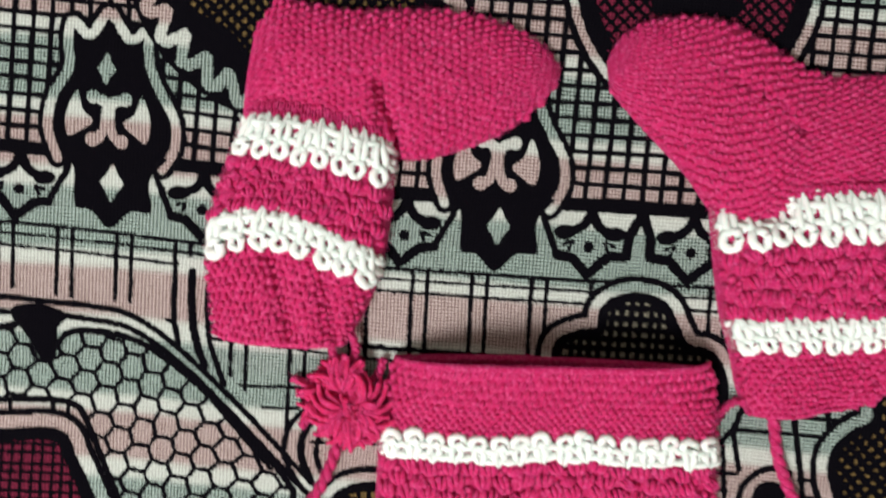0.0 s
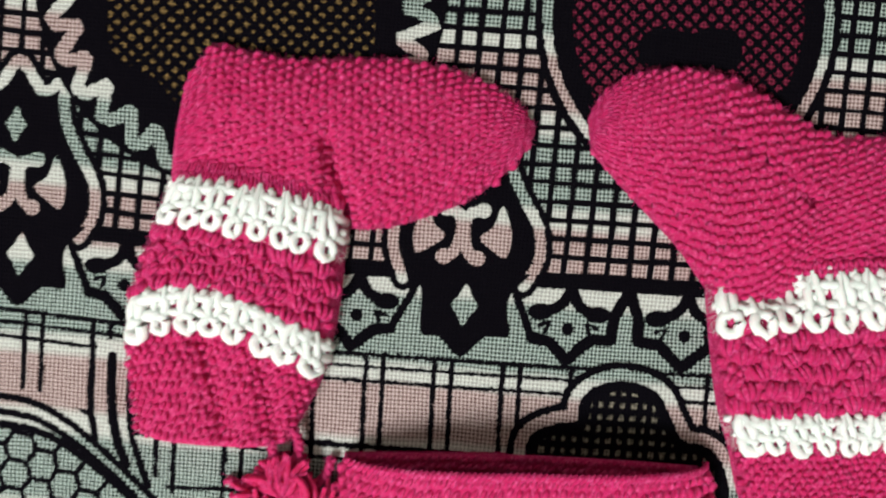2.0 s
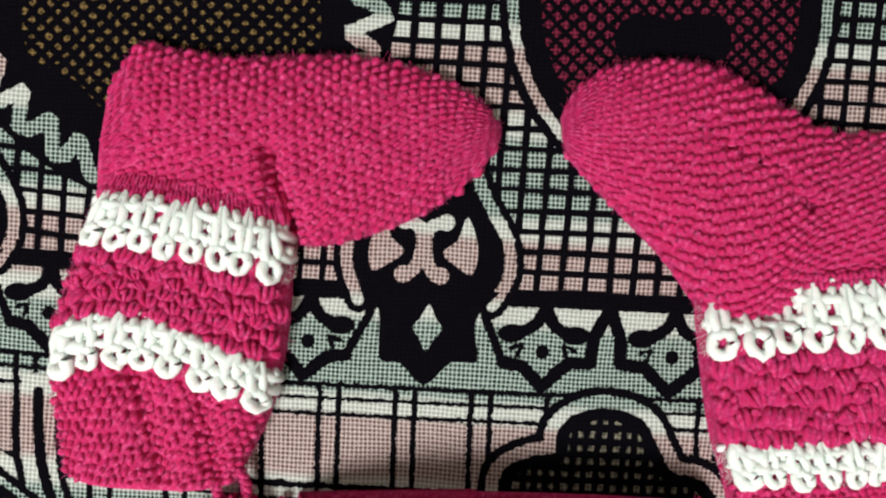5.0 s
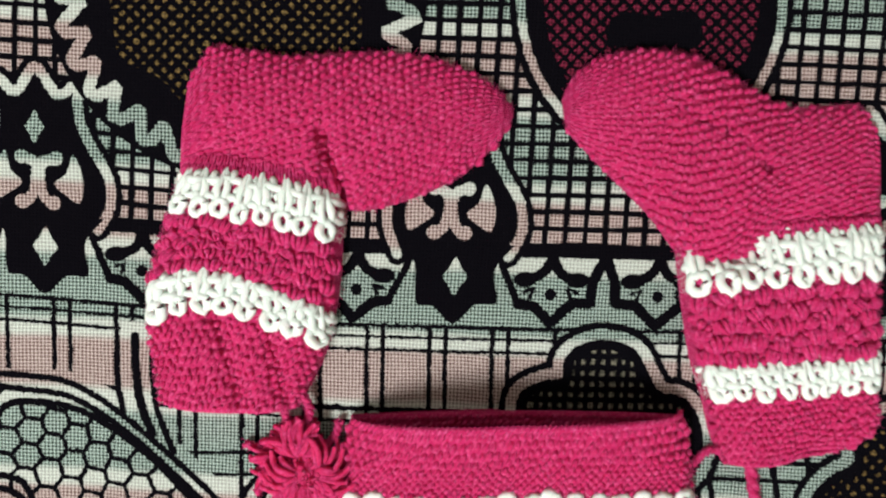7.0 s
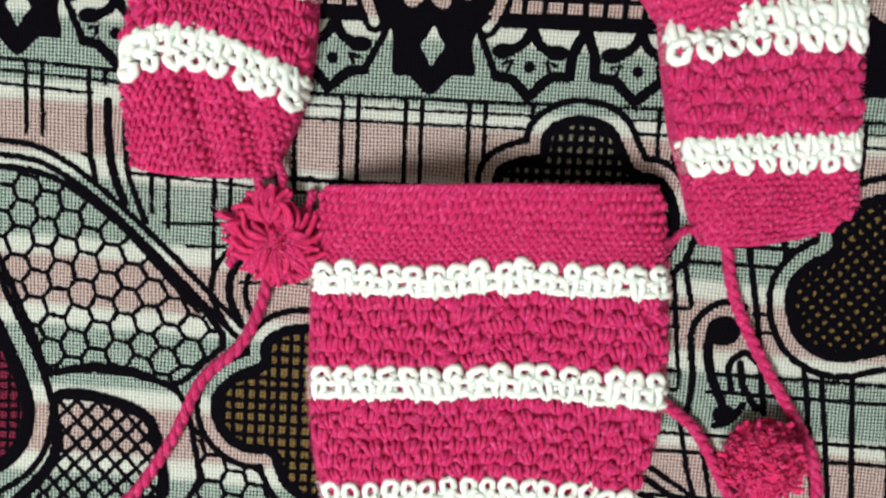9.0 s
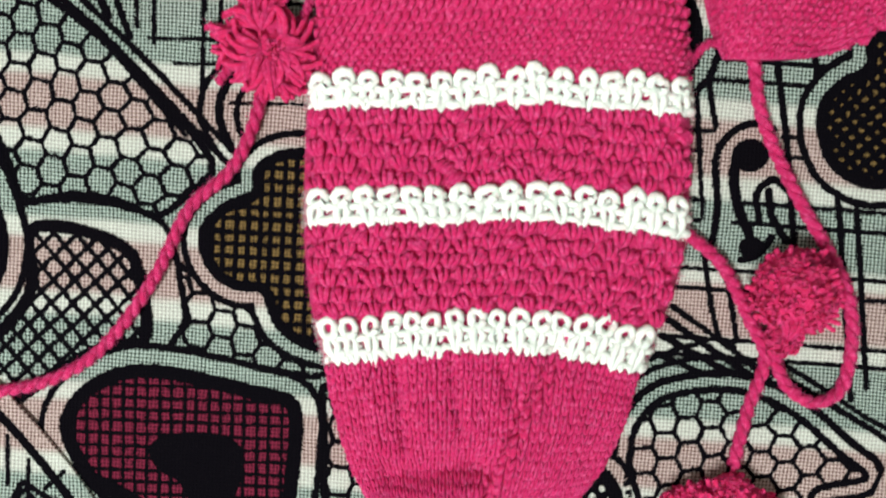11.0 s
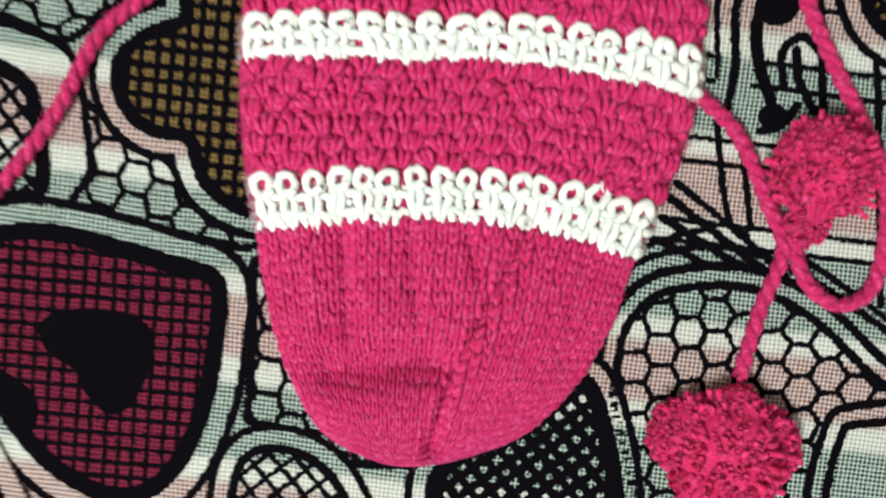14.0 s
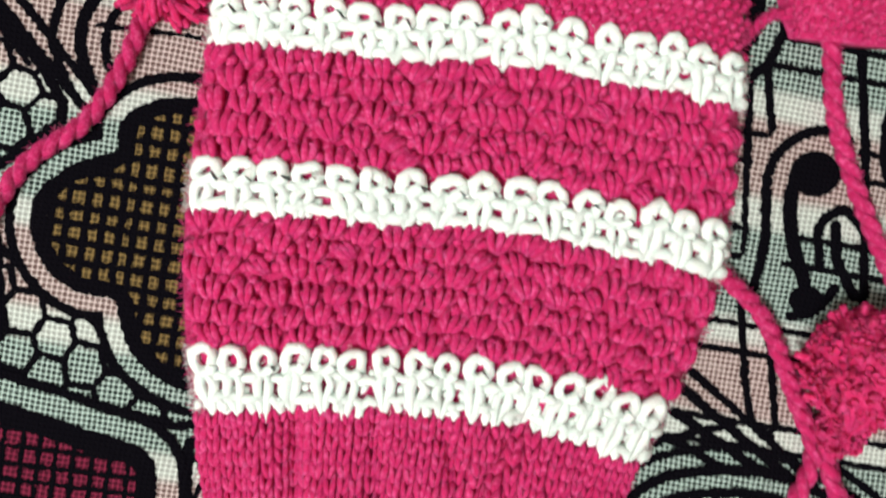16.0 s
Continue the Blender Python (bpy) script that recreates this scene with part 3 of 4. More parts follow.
# tucked fold of the sheet: a second layer with its rolled edge and its own print
fold = thing("bedsheet_fold", "turned-over corner of the printed cotton bedsheet", "bedsheet fold")
EDGE = spline([(-215, -106), (-186, -155), (-160, -201), (-147, -221), (-131.6, -240), (-116.5, -261), (-103.6, -285), (-92, -308), (-76, -345)], 6)
FLAP = np.vstack([EDGE, [(-300, -420), (-420, -300), (-420, -106)]])
tri = mathutils_tess([[Vector((*p, 0)) for p in FLAP]])
n = len(FLAP)
mesh_part("layer", [(x, y, 1.7) for x, y in FLAP] + [(x, y, 0.75) for x, y in FLAP], [tuple(t) for t in tri] + [tuple(i + n for i in reversed(t)) for t in tri] + [(i, (i + 1) % n, (i + 1) % n + n, i + n) for i in range(n)], GROUND, fold, smooth=False)
v, f = sweep(np.array([[(x, y, 1.25) for x, y in EDGE]]), 0.75, 8)
mesh_part("rolled_edge", v, f, GROUND, fold)
stroke("fold_print", EDGE + np.array([-6.5, -4.2]), 3.6, NAVY, 1, base=1.7)
for pts, w in (([(-165, -238), (-150, -235)], 2.6), ([(-154, -238), (-155.5, -260)], 1.9), ([(-146, -240), (-147, -260)], 1.9), ([(-138, -250), (-139, -268)], 1.9), ([(-170, -262), (-154, -268), (-146, -286), (-140, -310)], 3.0),
               ([(-150, -272), (-140, -262), (-133, -271), (-123, -270)], 2.4), ([(-123, -270), (-130, -285), (-128, -308)], 3.0), ([(-118, -285), (-117, -310)], 1.9), ([(-110, -292), (-108, -312)], 1.9), ([(-125, -296), (-112, -297)], 1.7),
               ([(-164, -236), (-163, -262)], 1.9), ([(-174, -236), (-172, -262)], 1.9), ([(-178, -280), (-160, -290), (-150, -312)], 2.6), ([(-132, -262), (-124, -255)], 2.0), ([(-158, -275), (-165, -300)], 2.2)):
    stroke("fold_print", pts, w, NAVY, 1, base=1.7)
star = [(-136 + (7.5, 3.6)[i % 2] * math.cos(i * math.pi / 5 + 0.4), -273.5 + (7.5, 3.6)[i % 2] * math.sin(i * math.pi / 5 + 0.4)) for i in range(10)]
for pts in ([(-178, -283), (-160, -277), (-163, -286), (-150, -284), (-156, -292), (-146, -296), (-160, -300), (-152, -312), (-178, -308)], [(-185, -262), (-168, -254), (-172, -264), (-158, -262), (-170, -272), (-185, -275)],
            [(-146, -301), (-138, -296), (-132, -303), (-136, -318), (-146, -318)], [(-168, -228), (-158, -226), (-152, -232), (-166, -236)]):
    fill("fold_print", pts, NAVY, 1, base=1.7)
stroke("fold_print", [(-150, -274), (-141, -259), (-131, -266), (-121, -269), (-128, -279), (-131, -290), (-142, -285), (-150, -274)], 2.4, NAVY, 1, base=1.7)
fill("fold_print", star, NAVY, 1, base=1.7)
lay_print(fold)



# ---- knitted things ----
# A panel is a strip of knitting: keys (v, left x, left y, middle bow, right x, right y, height) along its length.
def panel_surface(keys, dents=(), power=2.4, base=1.0, bowpeak=0.5, wave=None):
    K = np.array(keys, float)
    fine = np.linspace(K[0, 0], K[-1, 0], 400)

    def smooth_column(c):
        # monotone-ish cubic through the keys
        x, y = K[:, 0], K[:, c]
        d = np.gradient(y, x) if len(x) > 2 else np.full(len(x), (y[-1] - y[0]) / (x[-1] - x[0]))
        i = np.clip(np.searchsorted(x, fine, side="right") - 1, 0, len(x) - 2)
        h = x[i + 1] - x[i]
        s = (fine - x[i]) / h
        return ((2 * s ** 3 - 3 * s ** 2 + 1) * y[i] + (s ** 3 - 2 * s ** 2 + s) * h * d[i]
                + (-2 * s ** 3 + 3 * s ** 2) * y[i + 1] + (s ** 3 - s ** 2) * h * d[i + 1])

    cols = [smooth_column(c) for c in range(1, 7)]

    def at(u, v):
        u, v = np.asarray(u, float), np.asarray(v, float)
        if wave:
            v = v + np.interp(u, *wave) * np.interp(v, [0, 20, 90, 130], [0, 1, 0.6, 0])
        lx, ly, bow, rx, ry, hgt = [np.interp(v, fine, c) for c in cols]
        w = (u + 1) / 2
        hump = np.clip(1 - np.abs((w - bowpeak) / np.where(w < bowpeak, bowpeak, 1 - bowpeak)) ** 2, 0, 1)
        dx, dy = rx - lx, ry - ly
        length = np.hypot(dx, dy) + 1e-6
        x = lx + dx * w - dy / length * bow * hump
        y = ly + dy * w + dx / length * bow * hump
        z = base + hgt * np.clip(1 - np.abs(u) ** power, 0, 1) ** 0.5
        sunk = np.zeros_like(z)
        for (ax, ay), (bx, by), width, depth in dents:
            ex, ey = bx - ax, by - ay
            s = np.clip(((x - ax) * ex + (y - ay) * ey) / (ex * ex + ey * ey + 1e-9), 0, 1)
            d2 = (x - ax - s * ex) ** 2 + (y - ay - s * ey) ** 2
            dip = depth * np.exp(-d2 / width ** 2) * np.clip(1 - np.abs(u) ** 8, 0, 1)
            sunk = np.where(np.abs(dip) > np.abs(sunk), dip, sunk)
        z = z - sunk
        z = z + 0.35 * np.sin(x * 0.21 + y * 0.13) * np.sin(y * 0.17 - x * 0.05) * np.clip(1 - np.abs(u) ** 4, 0, 1)
        return np.stack([x, y, np.maximum(z, 0.6)], -1)
    return at


# stitch shapes: paths in a cell (across, along, out) with a radius along them; along runs with v
def stitch_shape(kind):
    if kind == "knit":        # a V of two legs
        leg = [(0.38, -0.80, 0.0), (0.33, -0.35, 0.30), (0.25, 0.08, 0.40), (0.14, 0.50, 0.28), (0.05, 0.85, -0.05)]
        return [leg, [(-a, b, c) for a, b, c in leg]], [0.08, 0.23, 0.27, 0.23, 0.07]
    if kind == "purl":        # a bead lying across
        return [[(-0.43, 0.36, -0.22), (-0.24, 0.14, 0.14), (0.0, -0.03, 0.28), (0.24, -0.20, 0.14), (0.43, -0.38, -0.22)]], [0.12, 0.28, 0.32, 0.28, 0.12]
    if kind == "seed":        # a bead lying along the rows
        return [[(0.24, -0.46, -0.30), (0.12, -0.24, 0.10), (-0.02, 0.0, 0.26), (-0.12, 0.24, 0.10), (-0.24, 0.46, -0.30)]], [0.12, 0.29, 0.345, 0.29, 0.12]
    if kind == "fan":         # three fat strands drawn together at their foot, a hole between two feet
        return [[(k * 0.29, -0.56, 0.05), (k * 0.31, -0.30, 0.42), (k * 0.27, 0.05, 0.55), (k * 0.17, 0.36, 0.36), (k * 0.07, 0.58, -0.05)] for k in (-1.04, 0.05, 0.96)], [0.10, 0.18, 0.19, 0.165, 0.09]
    raise ValueError(kind)


def lace_stripe(at, lo, hi, columns, rng, flip=False, half_teeth=False, edge=0.975):
    """White lace: a row of open rings, a stem under each, holes between the stems, and a toothed far edge."""
    turn = np.linspace(0.5, 2 * math.pi + 0.5, 15)
    ring = np.stack([(0.285 if flip else 0.32) * np.cos(turn), 0.235 + 0.185 * np.sin(turn), 0.20 + 0.10 * np.sin(turn * 2)], -1)
    stem = np.array([(0.02, 0.36, 0.10), (0.18, 0.50, 0.24), (0.225, 0.65, 0.26), (0.16, 0.83, 0.20), (0.02, 1.05, 0.0)])
    bar = np.array([(0.06, 0.45, 0.10), (0.28, 0.50, 0.16), (0.5, 0.48, 0.13), (0.72, 0.50, 0.16), (0.94, 0.45, 0.10)])
    hem = np.array([(0.02, 0.83, 0.06), (0.26, 0.82, 0.18), (0.5, 0.85, 0.14), (0.74, 0.82, 0.18), (0.98, 0.83, 0.06)])
    fill_in = np.array([(-0.30, 0.40, 0.0), (-0.33, 0.56, 0.08), (-0.34, 0.66, 0.08), (-0.30, 0.76, 0.06), (-0.22, 0.86, 0.0)])
    tooth = np.array([(0.5, 0.80, 0.05), (0.49, 0.87, 0.16), (0.5, 0.93, 0.16), (0.51, 0.98, 0.10), (0.5, 1.03, -0.05)])
    shapes = [(ring, 0.19, np.ones(15)), (stem, 0.165, np.array([1.0, 1.05, 1.05, 1.05, 0.7])), (stem * [-1, 1, 1], 0.165, np.array([1.0, 1.05, 1.05, 1.05, 0.7])),
              (bar, 0.185, np.array([0.8, 1.0, 1.0, 1.0, 0.8])), (hem, 0.20, np.array([0.8, 1.0, 1.0, 1.0, 0.8]))]
    if half_teeth:
        shapes += [(tooth, 0.18, np.array([0.8, 1.0, 1.0, 0.9, 0.5])), (fill_in, 0.13, np.array([0.7, 1.0, 1.0, 1.0, 0.7]))]
    du, dv = 2 * edge / columns, hi - lo
    cu = -edge + du * (np.arange(columns) + 0.5) + rng.normal(0, 0.05, columns) * du
    pitch = np.linalg.norm(at(cu + du / 2, np.full(columns, (lo + hi) / 2)) - at(cu - du / 2, np.full(columns, (lo + hi) / 2)), axis=1)
    pitch = np.clip(pitch, 0.75 * np.median(pitch), None)
    lean, grow = rng.normal(0, 0.17, columns), rng.uniform(0.88, 1.14, columns)
    slip = rng.normal(0, 0.035, columns)
    pieces = []
    for path, radius, taper in shapes:
        a = path[None, :, 0] * rng.uniform(0.88, 1.1, (columns, 1)) + lean[:, None] * (path[None, :, 1] - 0.5) + rng.normal(0, 0.028, (columns, len(path)))
        b = path[None, :, 1] + slip[:, None] + rng.normal(0, 0.018, (columns, len(path)))
        b = 1 - b if flip else b
        q = at(np.clip(cu[:, None] + a * du, -1, 1), lo + b * dv)
        q[..., 2] += path[None, :, 2] * pitch[:, None] * 0.55 + 0.3
        if path is ring:
            q[:, -1] = q[:, 0]
        pieces.append(sweep(q, radius * taper[None, :] * (pitch * grow)[:, None] * rng.uniform(0.86, 1.12, (columns, len(path))), 7))
    # loose stitches of the ground, under the rings and stems
    near, far = (lo + 0.02 * dv, lo + 0.60 * dv) if flip else (lo + 0.40 * dv, lo + 0.98 * dv)
    pieces += knit_rows(at, near, far, 3, int(columns * 2.5), "seed", rng, 1.05, edge, 0.22, lift=0.45, twist=0.7, share=0.88)
    return pieces


def knit_rows(at, v0, v1, rows, columns, kind, rng, thick=1.0, edge=0.97, jitter=0.10, shift=True, jag=0.0, lift=0.55, twist=0.10, share=1.0):
    """Stitches in rows x columns on the surface, as one list of tubes."""
    paths, radii = stitch_shape(kind)
    dv, du = (v1 - v0) / rows, 2 * edge / columns
    pieces = []
    r, c = np.meshgrid(np.arange(rows), np.arange(columns), indexing="ij")
    r, c = r.ravel(), c.ravel()
    cu = -edge + du * (c + 0.5 + (0.5 * (r % 2) - 0.25 if shift else 0))
    cv = v0 + dv * (r + 0.5)
    cu = cu + rng.normal(0, jitter * 0.5, len(c)) * du
    cv = cv + rng.normal(0, jitter, len(c)) * dv + jag * dv * rng.uniform(-1, 1, len(c))
    p0, pu, pv = at(cu, cv), at(cu + du / 2, cv), at(cu, cv + dv / 2)
    cell_w, cell_h = np.linalg.norm(pu - p0, axis=1) * 2, np.linalg.norm(pv - p0, axis=1) * 2
    size = thick * np.minimum(cell_w, cell_h * 1.3)
    eu, ev = pu - p0, pv - p0
    nor = np.cross(eu, ev)
    nor /= np.linalg.norm(nor, axis=1, keepdims=True) + 1e-9
    nor[nor[:, 2] < 0] *= -1
    grow = rng.uniform(0.82, 1.16, len(c))
    spin = rng.normal(0, twist, len(c))
    keep = (cell_w > 0.5) & (rng.uniform(size=len(c)) < share)
    for path in paths:
        path = np.array(path)
        a = path[None, :, 0] * np.cos(spin)[:, None] - path[None, :, 1] * np.sin(spin)[:, None] * 0.5
        b = path[None, :, 1] * np.cos(spin)[:, None] + path[None, :, 0] * np.sin(spin)[:, None] * 0.5
        q = at(cu[:, None] + a * du, cv[:, None] + b * dv)
        q = q + nor[:, None, :] * (path[None, :, 2] * size[:, None] * lift)[:, :, None]
        q[..., 2] = np.maximum(q[..., 2], 0.5)
        pieces.append(sweep(q[keep], (np.array(radii)[None, :len(path)] * (size * grow)[:, None])[keep], 6))
    return pieces


def knit_body(at, v0, v1, nu=40, nv=60, sink=0.25, open_start=False):
    """The closed ground of a panel under its stitches."""
    u, v = np.meshgrid(np.linspace(-1, 1, nu), np.linspace(v0, v1, nv), indexing="ij")
    top = at(u, v)
    top[..., 2] = np.maximum(top[..., 2] - sink, 0.35)
    low = top.copy()
    low[..., 2] = 0.3
    verts = np.vstack([top.reshape(-1, 3), low.reshape(-1, 3)])
    faces, n = [], nu * nv
    for i in range(nu - 1):
        for j in range(nv - 1):
            a = i * nv + j
            faces.append((a, a + nv, a + nv + 1, a + 1))
            faces.append((a + n + 1, a + nv + 1 + n, a + nv + n, a + n))
    ring = [i * nv for i in range(nu)] + [(nu - 1) * nv + j for j in range(1, nv)] + [i * nv + nv - 1 for i in range(nu - 2, -1, -1)] + [j for j in range(nv - 2, 0, -1)]
    for a, b in zip(ring, ring[1:] + ring[:1]):
        if open_start and a % nv == 0 and b % nv == 0:
            continue
        faces.append((a, a + n, b + n, b))
    return verts, faces


def wool_fuzz(at, v0, v1, count, rng, name, parent, material=None, length=1.9):
    """Loose fibres standing off a panel, most of them along its edges."""
    u = np.where(rng.uniform(size=count) < 0.45, np.sign(rng.normal(size=count)) * rng.uniform(0.93, 1.0, count), rng.uniform(-1, 1, count))
    v = rng.uniform(v0, v1, count)
    p = at(u, v)
    out = at(np.clip(u * 1.02, -1, 1), v) - at(u * 0.97, v)
    out[:, 2] = 0
    out /= np.linalg.norm(out, axis=1, keepdims=True) + 1e-6
    edge = np.clip((np.abs(u) - 0.85) / 0.15, 0, 1)[:, None]
    d = out * edge * 0.9 + rng.normal(0, 0.6, (count, 3))
    d[:, 2] = np.abs(d[:, 2]) * 0.6 + 0.1
    d /= np.linalg.norm(d, axis=1, keepdims=True)
    s = np.linspace(0, 1, 4)[None, :, None]
    size = rng.uniform(0.5, 1.0, (count, 1, 1)) * length
    q = p[:, None] + [0, 0, 0.5] + d[:, None] * s * size + rng.normal(0, 0.35, (count, 1, 3)) * s ** 2 * size
    q[..., 2] = np.maximum(q[..., 2], 0.3)
    verts, faces = sweep(q, np.array([0.11, 0.10, 0.08, 0.04]), 3)
    return tagged(mesh_part(name, verts, faces, material or PINK, parent), kind="stuff")


def yarn_cord(points, radius, name, parent, label="", turns_mm=11.0, material=None):
    """A two-ply twisted cord along a smooth line."""
    p = spline(points, 14)
    d = np.r_[0, np.cumsum(np.linalg.norm(np.diff(p, axis=0), axis=1))]
    s = np.arange(0, d[-1], 0.9)
    line = np.stack([np.interp(s, d, p[:, i]) for i in range(3)], -1)
    tan = np.gradient(line, axis=0)
    tan /= np.linalg.norm(tan, axis=1, keepdims=True)
    side = np.cross(tan, [0, 0, 1.0])
    side /= np.linalg.norm(side, axis=1, keepdims=True)
    nor = np.cross(side, tan)
    strands = []
    for k in range(2):
        a = s / turns_mm * 2 * math.pi + k * 2 * math.pi / 2
        q = line + (side * np.cos(a)[:, None] + nor * np.sin(a)[:, None]) * radius * 0.44
        q[:, 2] = np.maximum(q[:, 2], radius * 0.5)
        strands.append(q)
    fluff = np.random.default_rng(len(s))
    k = fluff.integers(0, len(s), int(len(s) * 4.5))
    ang = fluff.uniform(0, math.pi, len(k))
    start = line[k] + (side[k] * np.cos(ang)[:, None] + nor[k] * np.sin(ang)[:, None]) * radius * 0.95
    away = (start - line[k]) / radius + tan[k] * fluff.normal(0, 1.2, (len(k), 1)) + fluff.normal(0, 0.4, (len(k), 3))
    fibres = start[:, None] + away[:, None] * (np.linspace(0, 1, 4) * 1.0)[None, :, None]
    fibres[..., 2] = np.maximum(fibres[..., 2], 0.3)
    v, f = joined([sweep(np.array(strands), radius * 0.74, 8), sweep(fibres, np.array([0.11, 0.10, 0.08, 0.04]), 3)])
    return mesh_part(name, v, f, material or PINK, parent, label)


def tuft(centre, radius, flat, count, rng, direction=None, thick=1.0):
    """A pompom: a dense mop of cut yarns round one tied heart."""
    count = int(count * 2.6)
    d = rng.normal(size=(count, 3))
    d[:, 2] = np.abs(d[:, 2]) - 0.1
    d /= np.linalg.norm(d, axis=1, keepdims=True)
    if direction is not None:
        d = d + np.asarray(direction) * rng.uniform(0.2, 1.0, (count, 1))
        d /= np.linalg.norm(d, axis=1, keepdims=True)
    length = radius * rng.uniform(0.90, 1.0, count)
    s = np.linspace(0.25, 1, 6)
    bend = rng.normal(0, 0.22, (count, 3))
    q = d[:, None] * (s[None, :, None] * length[:, None, None]) + bend[:, None] * (s[None, :, None] ** 2 * length[:, None, None])
    over = np.linalg.norm(q, axis=2, keepdims=True) / radius
    shag = 1.0 + 0.10 * np.abs(rng.normal(size=(count, 1, 1))) * (rng.uniform(size=(count, 1, 1)) < 0.5)
    q = q / np.maximum(over / shag, 1.0)
    q[..., 2] *= flat
    q += np.asarray(centre, float)
    q[..., 2] = np.maximum(q[..., 2], 0.8)
    wob = thick * np.array([0.8, 1.0, 1.15, 1.2, 1.2, 1.0])
    v, f = sweep(q, wob, 6)
    ends = [tuple(range(k * 36 + 30, k * 36 + 36)) for k in range(count)]
    # the packed heart
    a, b = np.meshgrid(np.linspace(0, 2 * math.pi, 20, endpoint=False), np.linspace(0.05, math.pi - 0.05, 10), indexing="ij")
    r = radius * 0.93
    ball = np.stack([r * np.cos(a) * np.sin(b), r * np.sin(a) * np.sin(b), r * flat * np.cos(b)], -1).reshape(-1, 3) + np.asarray(centre, float)
    ball[:, 2] = np.maximum(ball[:, 2], 0.6)
    net = [(i * 10 + j, ((i + 1) % 20) * 10 + j, ((i + 1) % 20) * 10 + j + 1, i * 10 + j + 1) for i in range(20) for j in range(9)]
    return joined([(v, f + ends), (ball, net)])


def brush(neck, toward, reach, side_reach, spread, count, rng, thick=0.85, rise=9.0):
    """A tied tassel of cut yarns fanning out flat from its neck."""
    ang = np.clip(rng.normal(0, 0.55, count), -1, 1) * spread
    heading = math.atan2(toward[1], toward[0])
    length = (side_reach + (reach - side_reach) * np.cos(ang / spread * math.pi / 2)) * rng.uniform(0.74, 1.03, count)
    up = rng.uniform(0.0, 1.0, count)
    s = np.linspace(0, 1, 8)
    bend = rng.normal(0, 0.42, count)
    a = heading + ang[:, None] * np.minimum(1, 0.35 + s[None] * 1.3) + bend[:, None] * s[None] ** 2
    x = neck[0] + length[:, None] * s[None] * np.cos(a)
    y = neck[1] + length[:, None] * s[None] * np.sin(a)
    z = neck[2] + rise * up[:, None] * np.sin(s[None] * math.pi * 0.72) - (neck[2] - 1.2) * s[None] ** 2 * (1 - up[:, None] * 0.8)
    q = np.stack([x, y, np.maximum(z, 0.9)], -1)
    v, f = sweep(q, thick * np.array([0.9, 1.0, 1.1, 1.15, 1.2, 1.2, 1.15, 0.9]), 6)
    return v, f + [tuple(range(k * 48 + 42, k * 48 + 48)) for k in range(count)]


# ---- baby cap ----
rng = np.random.default_rng(5)
CAP = [
    (0, -14.5, -69.2, 1.0, 121.5, -71.2, 25.0), (10, -19, -83, 0.5, 125, -86, 20.5), (30, -21, -100, 1.5, 126.5, -104, 14.5), (43, -22, -112, 1.5, 127, -117, 12.0),
    (72, -24, -144, 4.0, 127, -149, 11.0), (86, -24.5, -157.5, 5.0, 126, -164.5, 11), (122, -21.5, -195, 8.0, 115.5, -200, 10.5),
    (140, -17.5, -212.5, 9.5, 108, -217, 11.5), (166, -12, -240, 4.0, 99.5, -242, 12.5), (190, -3.5, -263, -3.0, 84.5, -265, 11.5),
    (207, 8, -279.5, -5.0, 67.5, -279.5, 6.5), (216, 20, -286.5, -2.5, 49, -286.5, 4),
]
CAP_DENTS = [((52, -211), (57, -230), 3.2, 3.0), ((73, -206), (60, -232), 3.8, 6.5), ((60, -232), (48, -258), 3.8, 7.5), ((48, -258), (42, -281), 3.6, 7.0), ((8, -257), (42, -252), 7.5, 9.5),
             ((12, -211), (15, -247), 5.0, 4.5), ((33, -211), (37, -240), 3.5, 2.5), ((90, -216), (84, -250), 4.0, 1.5)]
cap_at = panel_surface(CAP, CAP_DENTS, 3.2, wave=([-1, -0.6, -0.25, 0.0, 0.12, 0.5, 1], [0, 0.6, 1.3, -1.8, -2.2, -0.6, 0.4]))
baby_hat = thing("baby_hat", "knitted raspberry pink baby hat with three white lace stripes", "hat")
v, f = knit_body(cap_at, 0, 216, 44, 90, 0.25, True)
lining = mesh_part("lining", v, f, PINK, baby_hat)
v, f = joined(knit_rows(cap_at, 1, 30, 10, 44, "seed", rng, 1.05, 0.985, 0.12, True, lift=0.7, twist=0.25))
brim = tagged(mesh_part("brim_band", v, f, PINK, baby_hat, "plain pink knitted brim band"), kind="stuff")
for lo, hi, low_edge in ((29.5, 43.5, False), (71.5, 86.5, False), (121.5, 140.5, True)):
    v, f = joined(lace_stripe(cap_at, lo, hi, 16, rng, False, low_edge))
    stripe = tagged(mesh_part("white_stripe", v, f, WHITE, baby_hat, "white open lace stripe"), kind="stuff")
    wool_fuzz(cap_at, lo, hi, 900, rng, "fuzz", stripe, WHITE, 1.6)
for lo, hi, n in ((43, 72, 5), (86, 122, 6)):
    v, f = joined(knit_rows(cap_at, lo + 0.2, hi, n, 16, "fan", rng, 0.86, 0.955, 0.13, True, 0.10, lift=0.5, twist=0.42)
                  + knit_rows(cap_at, lo + 0.4, hi - 0.2, 2 * n - 1, 36, "seed", rng, 1.15, 0.965, 0.22, lift=0.62, twist=0.7, share=0.72))
    tagged(mesh_part("puff_stitch_band", v, f, PINK, baby_hat, "pink band of plump puff stitches"), kind="stuff")
